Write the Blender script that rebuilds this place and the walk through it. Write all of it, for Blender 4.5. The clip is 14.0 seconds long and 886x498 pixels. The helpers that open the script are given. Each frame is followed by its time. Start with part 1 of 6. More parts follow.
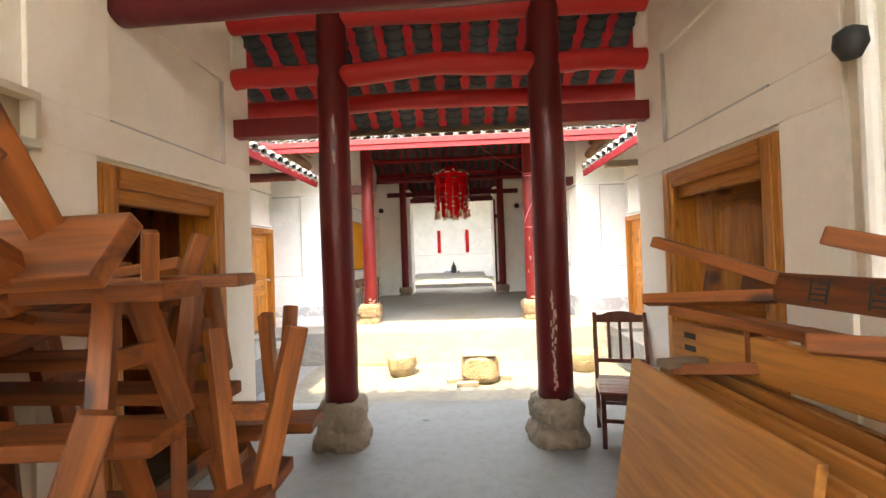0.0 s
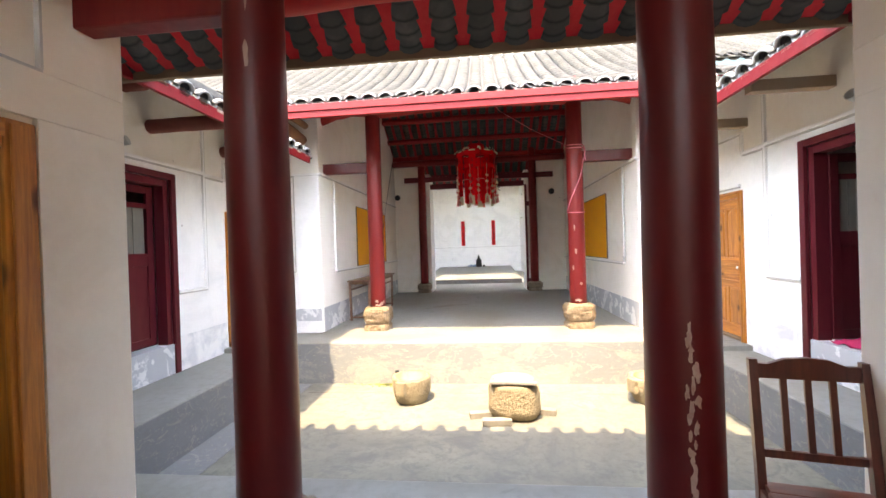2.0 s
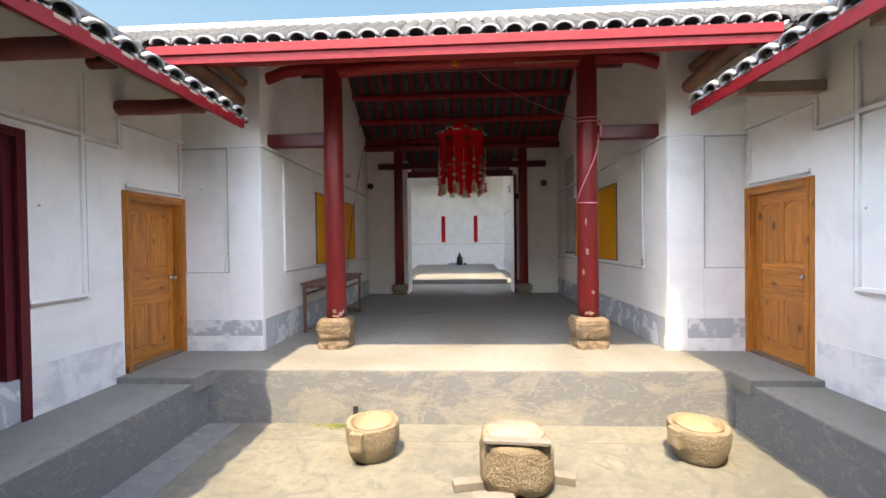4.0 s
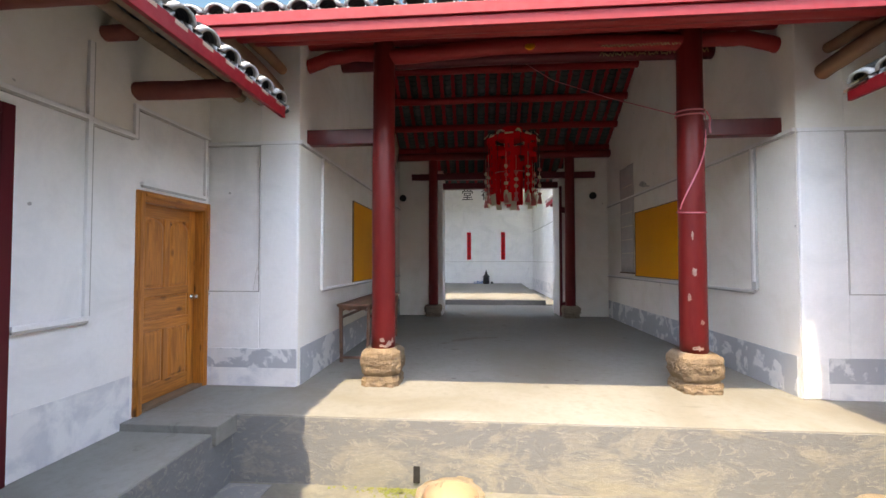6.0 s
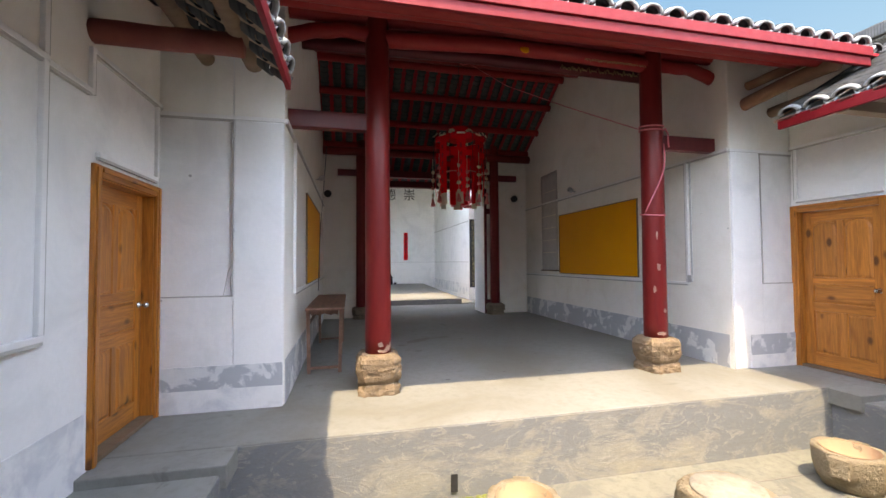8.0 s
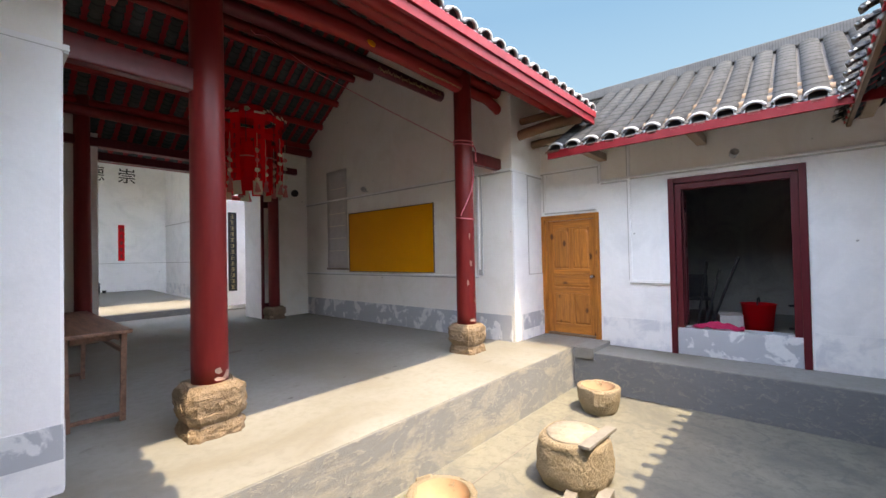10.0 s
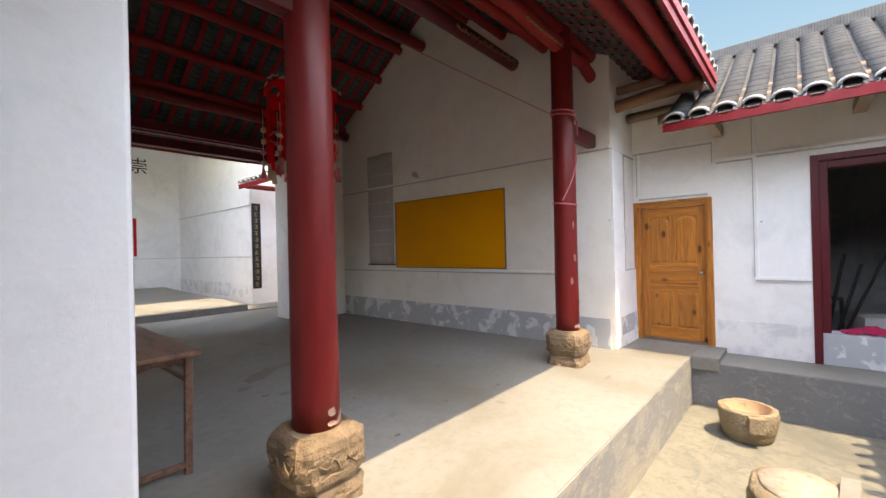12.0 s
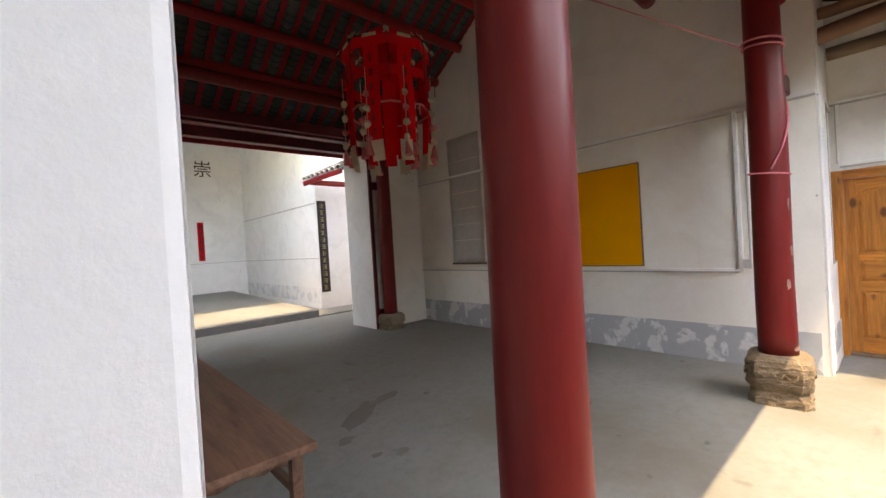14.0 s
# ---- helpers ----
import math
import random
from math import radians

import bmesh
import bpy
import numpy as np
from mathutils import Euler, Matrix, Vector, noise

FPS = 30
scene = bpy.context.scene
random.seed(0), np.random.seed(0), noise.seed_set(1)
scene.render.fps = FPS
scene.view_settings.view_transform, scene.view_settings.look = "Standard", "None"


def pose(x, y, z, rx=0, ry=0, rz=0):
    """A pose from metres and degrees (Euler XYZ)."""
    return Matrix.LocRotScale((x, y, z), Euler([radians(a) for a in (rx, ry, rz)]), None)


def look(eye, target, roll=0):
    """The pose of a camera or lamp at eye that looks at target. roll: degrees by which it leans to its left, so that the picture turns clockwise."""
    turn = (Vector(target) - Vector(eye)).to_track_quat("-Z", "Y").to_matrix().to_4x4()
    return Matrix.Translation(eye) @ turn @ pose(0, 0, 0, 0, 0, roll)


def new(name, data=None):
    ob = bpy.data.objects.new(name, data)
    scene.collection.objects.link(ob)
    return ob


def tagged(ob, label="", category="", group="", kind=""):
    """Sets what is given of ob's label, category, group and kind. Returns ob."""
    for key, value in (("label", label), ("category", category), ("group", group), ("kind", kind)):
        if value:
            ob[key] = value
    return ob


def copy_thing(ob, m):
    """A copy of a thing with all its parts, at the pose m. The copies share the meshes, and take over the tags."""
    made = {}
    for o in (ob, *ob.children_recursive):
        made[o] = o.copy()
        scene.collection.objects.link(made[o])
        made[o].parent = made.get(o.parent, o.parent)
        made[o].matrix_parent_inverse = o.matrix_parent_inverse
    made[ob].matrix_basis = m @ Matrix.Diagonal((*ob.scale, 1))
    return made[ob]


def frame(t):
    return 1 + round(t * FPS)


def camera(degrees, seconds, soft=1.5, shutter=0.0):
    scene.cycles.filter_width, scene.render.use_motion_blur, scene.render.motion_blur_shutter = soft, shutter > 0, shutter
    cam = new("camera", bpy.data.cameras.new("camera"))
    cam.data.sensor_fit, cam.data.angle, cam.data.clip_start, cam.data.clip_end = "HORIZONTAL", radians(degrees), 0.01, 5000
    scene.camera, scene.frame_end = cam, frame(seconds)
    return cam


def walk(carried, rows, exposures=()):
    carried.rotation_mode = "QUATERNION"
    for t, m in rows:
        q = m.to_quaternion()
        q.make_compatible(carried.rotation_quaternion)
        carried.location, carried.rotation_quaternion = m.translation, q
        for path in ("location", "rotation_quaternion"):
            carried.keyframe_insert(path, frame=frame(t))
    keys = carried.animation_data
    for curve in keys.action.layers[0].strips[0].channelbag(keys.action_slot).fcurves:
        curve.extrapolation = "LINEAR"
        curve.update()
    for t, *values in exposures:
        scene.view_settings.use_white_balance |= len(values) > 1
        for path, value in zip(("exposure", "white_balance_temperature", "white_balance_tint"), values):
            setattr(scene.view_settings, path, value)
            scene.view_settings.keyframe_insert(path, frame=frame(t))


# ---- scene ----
cam = camera(94.3, 14.0)
METRES, EYE, TILT, LEAN, TURN = 10.4, 1.5, 0.0, 0.0, 2.4
ROWS = [
    (0.0, 0.0, 0.0, 0.0, 0.02, 0.66, 1.98),
    (0.5, 0.003, 0.0407, 0.0002, 0.78, 0.11, 2.03),
    (1.0, -0.0004, 0.0814, -0.0001, 1.83, -0.12, 2.14),
    (1.5, 0.0039, 0.1211, -0.0008, 2.96, -0.18, 2.04),
    (2.0, 0.0035, 0.1622, -0.0011, 3.49, -0.25, 1.8),
    (2.5, 0.0003, 0.2007, 0.0006, 3.15, -0.51, 1.52),
    (3.0, 0.0048, 0.2403, -0.0003, 1.92, -0.91, 1.0),
    (5.5, -0.0468, 0.3877, -0.0014, 0.21, 0.6, 0.67),
    (6.0, -0.07, 0.4027, -0.0021, 2.24, 1.64, 0.04),
    (6.5, -0.1044, 0.4084, -0.0005, 0.07, 2.02, -0.08),
    (7.0, -0.1358, 0.4246, -0.0024, -4.21, 1.82, -0.06),
    (7.5, -0.1708, 0.4278, -0.0026, -9.12, 1.73, 0.09),
    (8.0, -0.2061, 0.435, -0.0059, -15.24, 1.77, 0.43),
    (8.5, -0.2398, 0.4518, -0.0046, -21.76, 2.13, 1.02),
    (9.0, -0.2737, 0.4653, -0.0042, -34.78, 1.71, 1.7),
    (11.5, -0.3047, 0.6289, -0.0003, -56.4, 0.49, 0.84),
    (12.0, -0.2976, 0.6672, -0.001, -51.25, 0.13, 1.42),
    (12.5, -0.2938, 0.7064, -0.001, -48.75, -0.7, 2.01),
    (13.0, -0.2926, 0.7392, -0.0001, -46.66, -0.96, 2.78),
    (13.5, -0.28, 0.7736, -0.0005, -45.47, -0.91, 3.31),
    (14.0, -0.2599, 0.8111, 0.0082, -44.64, -0.59, 3.52),
]
walk(cam, [(t, pose(0, 0, EYE, TILT, LEAN, TURN) @ pose(METRES * x, METRES * y, METRES * z, 90 + pitch, roll, yaw)) for t, x, y, z, yaw, pitch, roll in ROWS],
     [(0.0, 5.36, 15000, 16), (1.0, 5.26, 14000, 16), (2.0, 4.92, 11400, 17), (3.0, 4.32, 10300, 16), (5.5, 4.05, 9800, 16), (9.0, 3.98, 9700, 16), (11.5, 4.0, 10300, 17), (14.0, 4.17, 11800, 17)])

# ---- daylight ----
SUN_WAY = Vector((0.088, 0.43, -1.0)).normalized()
world = bpy.data.worlds.new("sky")
scene.world = world
world.use_nodes = True
wn = world.node_tree.nodes
sky = wn.new("ShaderNodeTexSky")
sky.sky_type = 'NISHITA'
sky.sun_disc = False
sky.sun_elevation = radians(66.5)
sky.sun_rotation = radians(192)
sky.air_density = 1.0
sky.dust_density = 0.5
sky.ozone_density = 1.0
world.node_tree.links.new(sky.outputs[0], wn["Background"].inputs[0])
wn["Background"].inputs[1].default_value = 0.15
sun_data = bpy.data.lights.new("sun", 'SUN')
sun_data.energy = 0.51
sun_data.angle = radians(0.5)
sun_data.color = (1.0, 0.975, 0.87)
sun = new("sun", sun_data)
sun.matrix_world = look((0, 0, 20), Vector((0, 0, 20)) + SUN_WAY)


# ---- materials ----
def nodes_of(name, rough=0.7, metal=0.0):
    m = bpy.data.materials.new(name)
    m.use_nodes = True
    nt = m.node_tree
    b = nt.nodes["Principled BSDF"]
    b.inputs["Roughness"].default_value = rough
    b.inputs["Metallic"].default_value = metal
    return m, nt, b


def coords(nt, scale=(1, 1, 1), world_space=True):
    mp = nt.nodes.new("ShaderNodeMapping")
    mp.inputs["Scale"].default_value = scale
    if world_space:
        g = nt.nodes.new("ShaderNodeNewGeometry")
        nt.links.new(g.outputs["Position"], mp.inputs[0])
    else:
        g = nt.nodes.new("ShaderNodeTexCoord")
        nt.links.new(g.outputs["Object"], mp.inputs[0])
    return mp.outputs[0]


def noise_of(nt, vec, scale, detail=5.0, rough=0.55, distort=0.0):
    n = nt.nodes.new("ShaderNodeTexNoise")
    n.inputs["Scale"].default_value = scale
    n.inputs["Detail"].default_value = detail
    n.inputs["Roughness"].default_value = rough
    n.inputs["Distortion"].default_value = distort
    nt.links.new(vec, n.inputs["Vector"])
    return n.outputs["Fac"]


def ramp(nt, fac, stops):
    r = nt.nodes.new("ShaderNodeValToRGB")
    while len(r.color_ramp.elements) < len(stops):
        r.color_ramp.elements.new(0.5)
    for e, (p, c) in zip(r.color_ramp.elements, stops):
        e.position = p
        e.color = (*c, 1) if len(c) == 3 else c
    nt.links.new(fac, r.inputs[0])
    return r.outputs[0]


def mix(nt, fac, a, b, mode='MIX'):
    n = nt.nodes.new("ShaderNodeMix")
    n.data_type = 'RGBA'
    n.blend_type = mode
    for sock, v in ((n.inputs[0], fac), (n.inputs[6], a), (n.inputs[7], b)):
        if hasattr(v, "is_linked"):
            nt.links.new(v, sock)
        else:
            sock.default_value = v if isinstance(v, float) else (*v, 1)
    return n.outputs[2]


def bump(nt, b, height, strength=0.3, dist=0.01):
    n = nt.nodes.new("ShaderNodeBump")
    n.inputs["Strength"].default_value = strength
    n.inputs["Distance"].default_value = dist
    nt.links.new(height, n.inputs["Height"])
    nt.links.new(n.outputs[0], b.inputs["Normal"])


G0, G1 = (0, 0, 0), (1, 1, 1)


def surface(name, base, stain, fine=None, big=0.8, small=14.0, lo=0.45, hi=0.7, rough=0.8, relief=0.25, dist=0.006,
            stretch=(1, 1, 1), amount=0.6, random_shade=0.0, world_space=True, metal=0.0, coat=0.0, spec=0.3, lines=0.0):
    """A base colour, large stains and fine grain, with relief."""
    m, nt, b = nodes_of(name, rough, metal)
    v = coords(nt, stretch, world_space)
    n1 = noise_of(nt, v, big, 6, 0.6, 0.4)
    n2 = noise_of(nt, v, small, 8, 0.65)
    f1 = ramp(nt, n1, [(lo, G0), (hi, G1)])
    c = mix(nt, f1, base, mix(nt, amount, base, stain))
    f2 = ramp(nt, n2, [(0.35, G0), (0.7, G1)])
    c = mix(nt, f2, mix(nt, 0.35, c, fine or stain), c)
    if random_shade:
        oi = nt.nodes.new("ShaderNodeObjectInfo")
        r = ramp(nt, oi.outputs["Random"], [(0, (1 - random_shade,) * 3), (1, (1, 1, 1))])
        c = mix(nt, 1.0, c, r, 'MULTIPLY')
    b.inputs["Specular IOR Level"].default_value = spec if not metal else 0.5
    if lines:
        wv = nt.nodes.new("ShaderNodeTexWave")
        wv.bands_direction = 'Y'
        wv.wave_profile = 'SAW'
        wv.inputs["Scale"].default_value = lines
        wv.inputs["Distortion"].default_value = 0.6
        wv.inputs["Detail"].default_value = 1.0
        nt.links.new(coords(nt, (1, 1, 1), False), wv.inputs["Vector"])
        c = mix(nt, ramp(nt, wv.outputs["Fac"], [(0.0, (0.9, 0.9, 0.9)), (0.18, G0), (0.85, G0), (1.0, (0.5, 0.5, 0.5))]), c, tuple(x * 0.3 for x in base))
    nt.links.new(c, b.inputs["Base Color"])
    rr = ramp(nt, n2, [(0.2, (max(0, rough - 0.1),) * 3), (0.8, (min(1, rough + 0.1),) * 3)])
    nt.links.new(rr, b.inputs["Roughness"])
    if coat:
        b.inputs["Coat Weight"].default_value = coat
        b.inputs["Coat Roughness"].default_value = 0.15
    bump(nt, b, n2, relief, dist)
    return m




def floor_cement(name):
    """Trowelled grey cement with cloudy wear, dark spots and old wet stains."""
    m, nt, b = nodes_of(name, 0.7)
    v = coords(nt)
    n1 = noise_of(nt, v, 0.55, 7, 0.62, 0.7)
    n2 = noise_of(nt, v, 13, 9, 0.68)
    n3 = noise_of(nt, v, 1.7, 6, 0.6, 1.4)
    c = ramp(nt, n1, [(0.32, (0.165, 0.15, 0.118)), (0.48, (0.218, 0.218, 0.197)), (0.70, (0.268, 0.273, 0.26))])
    c = mix(nt, ramp(nt, n3, [(0.63, G0), (0.70, (0.55, 0.55, 0.55))]), c, (0.123, 0.113, 0.0966))
    c = mix(nt, ramp(nt, n2, [(0.30, (0.5, 0.5, 0.5)), (0.55, G0)]), c, (0.161, 0.155, 0.139))
    vo = nt.nodes.new("ShaderNodeTexVoronoi")
    vo.inputs["Scale"].default_value = 1.15
    nt.links.new(coords(nt, (1, 1.4, 1)), vo.inputs["Vector"])
    ad = nt.nodes.new("ShaderNodeMath")
    ad.operation = 'MULTIPLY_ADD'
    ad.inputs[1].default_value = 0.09
    nt.links.new(n2, ad.inputs[0])
    nt.links.new(vo.outputs["Distance"], ad.inputs[2])
    c = mix(nt, ramp(nt, ad.outputs[0], [(0.075, (0.8, 0.8, 0.8)), (0.095, G0)]), c, (0.0988, 0.0924, 0.084))
    nt.links.new(c, b.inputs["Base Color"])
    nt.links.new(ramp(nt, n1, [(0.3, (0.5, 0.5, 0.5)), (0.7, (0.8, 0.8, 0.8))]), b.inputs["Roughness"])
    bump(nt, b, n2, 0.25, 0.005)
    return m


def court_cement(name):
    """Rain-washed cream cement with grey puddle stains and dark grit."""
    m, nt, b = nodes_of(name, 0.87)
    v = coords(nt)
    n1 = noise_of(nt, v, 0.75, 8, 0.66, 1.1)
    n2 = noise_of(nt, v, 10, 9, 0.7)
    n3 = noise_of(nt, v, 2.6, 9, 0.7, 1.8)
    c = ramp(nt, n1, [(0.32, (0.11, 0.113, 0.101)), (0.46, (0.163, 0.161, 0.133)), (0.60, (0.2, 0.197, 0.156)), (0.75, (0.227, 0.226, 0.183))])
    c = mix(nt, ramp(nt, n3, [(0.52, G0), (0.60, (0.65, 0.65, 0.65))]), c, (0.113, 0.117, 0.109))
    c = mix(nt, ramp(nt, n2, [(0.32, (0.7, 0.7, 0.7)), (0.52, G0)]), c, (0.117, 0.115, 0.0975))
    nt.links.new(c, b.inputs["Base Color"])
    bump(nt, b, n2, 0.45, 0.008)
    return m


def flaking(name, shift=0.0, tone=1.0):
    """Blue-grey cement render that has flaked to a buff undercoat."""
    m, nt, b = nodes_of(name, 0.88)
    v = coords(nt, (0.7, 1, 1.5))
    n1 = noise_of(nt, v, 1.3, 10, 0.68, 1.6)
    n2 = noise_of(nt, v, 5.5, 10, 0.72, 2.2)
    n3 = noise_of(nt, v, 30, 6, 0.6)
    c = ramp(nt, n1, [(0.36 - shift, (0.33, 0.31, 0.255)), (0.46 - shift, (0.27, 0.268, 0.25)), (0.52 - shift, (0.195, 0.207, 0.217)), (0.70 - shift, (0.215, 0.228, 0.236))])
    c = mix(nt, ramp(nt, n2, [(0.565, G0), (0.585, (0.8, 0.8, 0.8)), (0.60, (0.8, 0.8, 0.8)), (0.63, G0)]), c, (0.36, 0.345, 0.30))
    c = mix(nt, ramp(nt, n3, [(0.3, (0.35, 0.35, 0.35)), (0.6, G0)]), c, (0.20, 0.19, 0.17))
    # tone below 1 darkens the whole render, putting shade into the colour
    if tone < 1:
        c = mix(nt, 1.0, c, (tone, tone, tone), 'MULTIPLY')
    nt.links.new(c, b.inputs["Base Color"])
    bump(nt, b, n2, 0.55, 0.012)
    return m


def wall_paint(name, base, stain, fine):
    """Whitewash with cloudy stains, faint runs and a few chipped specks."""
    m, nt, b = nodes_of(name, 0.9)
    v = coords(nt)
    n1 = noise_of(nt, v, 1.5, 8, 0.66, 0.9)
    n2 = noise_of(nt, v, 22, 8, 0.65)
    run = noise_of(nt, coords(nt, (3.0, 3.0, 0.25)), 1.2, 5, 0.6, 0.2)
    c = mix(nt, ramp(nt, n1, [(0.47, G0), (0.72, G1)]), base, stain)
    c = mix(nt, ramp(nt, run, [(0.60, G0), (0.78, (0.6, 0.6, 0.6))]), c, stain)
    c = mix(nt, ramp(nt, n2, [(0.3, (0.4, 0.4, 0.4)), (0.65, G0)]), c, fine)
    vo = nt.nodes.new("ShaderNodeTexVoronoi")
    vo.inputs["Scale"].default_value = 2.3
    nt.links.new(coords(nt), vo.inputs["Vector"])
    warp = noise_of(nt, v, 40, 3, 0.6)
    ad = nt.nodes.new("ShaderNodeMath")
    ad.operation = 'MULTIPLY_ADD'
    ad.inputs[1].default_value = 0.05
    nt.links.new(warp, ad.inputs[0])
    nt.links.new(vo.outputs["Distance"], ad.inputs[2])
    c = mix(nt, ramp(nt, ad.outputs[0], [(0.052, (0.7, 0.7, 0.7)), (0.062, G0)]), c, (0.30, 0.28, 0.26))
    nt.links.new(c, b.inputs["Base Color"])
    mixh = nt.nodes.new("ShaderNodeMath")
    mixh.operation = 'MULTIPLY_ADD'
    mixh.inputs[1].default_value = 0.4
    nt.links.new(n2, mixh.inputs[0])
    nt.links.new(noise_of(nt, v, 3.0, 4, 0.5), mixh.inputs[2])
    bump(nt, b, mixh.outputs[0], 0.35, 0.012)
    return m


PLASTER = wall_paint("lime_plaster", (0.89, 0.88, 0.86), (0.75, 0.748, 0.735), (0.80, 0.795, 0.78))
PLASTER_DIM = wall_paint("cream_plaster", (0.89, 0.86, 0.80), (0.80, 0.765, 0.69), (0.84, 0.81, 0.74))
PLASTER_WARM = wall_paint("warm_cream_plaster", (0.86, 0.79, 0.69), (0.76, 0.68, 0.57), (0.80, 0.73, 0.63))
# dark version of the plaster: the store rooms' dimness is put into its colour
PLASTER_SHADED = wall_paint("shade_darkened_plaster", (0.36, 0.345, 0.33), (0.22, 0.21, 0.20), (0.29, 0.28, 0.265))
# grey for painted shadow lines at plaster edges, and for dirt in cracks
SHADE_AND_CRACK = surface("edge_shade_and_crack_dirt", (0.50, 0.48, 0.45), (0.30, 0.29, 0.27), (0.6, 0.58, 0.55), 3, 30, 0.4, 0.7, 0.9, 0.4, 0.004)
DADO_FAINT = surface("thin_whitewash_over_cement", (0.86, 0.85, 0.83), (0.60, 0.61, 0.63), (0.78, 0.77, 0.75), 3.2, 12, 0.46, 0.60, 0.9, 0.4, 0.004, amount=0.85)
CEMENT = floor_cement("floor_cement")
COURT = court_cement("courtyard_cement")
DADO = surface("grey_cement_dado", (0.44, 0.46, 0.48), (0.80, 0.80, 0.78), (0.50, 0.51, 0.52), 3.2, 9, 0.52, 0.56, 0.85, 0.3, 0.004, amount=0.9)
RISER = flaking("weathered_render")
# bluer render, also darkened because the side kerbs lie in shade
RISER_BLUE_SHADED = flaking("weathered_shaded_blue_render", 0.12, 0.82)
CRUST = surface("pale_stone_crust", (0.29, 0.255, 0.20), (0.18, 0.155, 0.12), (0.42, 0.39, 0.34), 7, 28, 0.45, 0.6, 0.95, 0.8, 0.015)
RED_LACQUER = surface("red_lacquer", (0.185, 0.009, 0.010), (0.105, 0.006, 0.008), (0.25, 0.028, 0.020), 1.5, 16, 0.4, 0.7, 0.46, 0.14, 0.003, stretch=(1, 1, 0.15), coat=0.05)
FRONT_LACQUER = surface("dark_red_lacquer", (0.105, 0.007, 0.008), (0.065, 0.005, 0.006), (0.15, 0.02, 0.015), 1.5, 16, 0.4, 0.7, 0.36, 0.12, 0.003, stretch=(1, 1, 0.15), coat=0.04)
WET = surface("damp_cement", (0.16, 0.14, 0.12), (0.24, 0.22, 0.195), (0.12, 0.105, 0.09), 3, 14, 0.4, 0.7, 0.55, 0.2, 0.003)
# rafter red raised to carry the bounce light under the entrance roof
RAFTER = surface("rafter_red_paint", (0.58, 0.010, 0.020), (0.42, 0.008, 0.016), (0.62, 0.04, 0.04), 1.5, 20, 0.4, 0.7, 0.6, 0.15, 0.003)
RED_PAINT = surface("red_paint", (0.30, 0.013, 0.014), (0.18, 0.010, 0.011), (0.36, 0.045, 0.035), 1.2, 18, 0.4, 0.7, 0.55, 0.2, 0.004, stretch=(0.2, 1, 1))
# same rafter red, darkened for the shade under the hall roof
RAFTER_SHADED = surface("shaded_rafter_paint", (0.30, 0.010, 0.018), (0.19, 0.008, 0.014), (0.34, 0.03, 0.03), 1.5, 20, 0.4, 0.7, 0.6, 0.15, 0.003)
# lighter copy of the red paint: entrance light is put into the colour
RED_LIT = surface("lit_red_paint", (0.46, 0.016, 0.018), (0.30, 0.012, 0.013), (0.52, 0.05, 0.04), 1.2, 18, 0.4, 0.7, 0.5, 0.2, 0.004, stretch=(0.2, 1, 1))
RED_BRIGHT = surface("bright_red_paint", (0.22, 0.004, 0.009), (0.14, 0.004, 0.008), (0.27, 0.022, 0.02), 1.2, 14, 0.45, 0.75, 0.55, 0.15, 0.003)
MAROON = surface("maroon_paint", (0.115, 0.010, 0.016), (0.075, 0.008, 0.012), (0.15, 0.022, 0.026), 1.6, 15, 0.4, 0.7, 0.4, 0.15, 0.003, stretch=(1, 1, 0.2))
TILE = surface("grey_clay_tile", (0.085, 0.085, 0.088), (0.04, 0.04, 0.042), (0.155, 0.155, 0.155), 2.0, 16, 0.45, 0.65, 0.9, 0.5, 0.01, random_shade=0.25, lines=9.0)
TILE_UNDER = surface("dark_clay_tile", (0.075, 0.08, 0.08), (0.17, 0.17, 0.165), (0.07, 0.07, 0.07), 3.0, 18, 0.5, 0.7, 0.9, 0.5, 0.01, random_shade=0.3, lines=3.2)
LIME = surface("white_lime_mortar", (0.42, 0.42, 0.41), (0.13, 0.135, 0.135), (0.28, 0.285, 0.28), 6, 30, 0.42, 0.6, 0.9, 0.6, 0.01)
STONE = surface("carved_sandstone", (0.27, 0.195, 0.13), (0.13, 0.095, 0.065), (0.15, 0.115, 0.08), 6.0, 34, 0.42, 0.6, 0.92, 1.0, 0.02)
STONE_DARK = surface("worn_stone", (0.25, 0.195, 0.145), (0.13, 0.10, 0.075), (0.32, 0.26, 0.20), 3.0, 24, 0.4, 0.7, 0.9, 0.8, 0.012)
TROUGH = surface("hewn_granite", (0.36, 0.295, 0.205), (0.27, 0.21, 0.135), (0.20, 0.155, 0.10), 4.0, 30, 0.4, 0.7, 0.95, 1.0, 0.04)
CLAY = surface("reddish_clay", (0.50, 0.34, 0.22), (0.38, 0.25, 0.16), (0.44, 0.31, 0.21), 3, 20, 0.4, 0.7, 0.9, 0.4, 0.006)
OLD_WOOD = surface("grey_brown_wood", (0.20, 0.13, 0.085), (0.11, 0.075, 0.05), (0.26, 0.18, 0.12), 2.0, 22, 0.4, 0.7, 0.7, 0.4, 0.004, stretch=(0.25, 1, 1))
BROWN_LOG = surface("bare_brown_log", (0.30, 0.17, 0.10), (0.20, 0.06, 0.04), (0.24, 0.14, 0.09), 3.0, 22, 0.4, 0.7, 0.65, 0.4, 0.005)
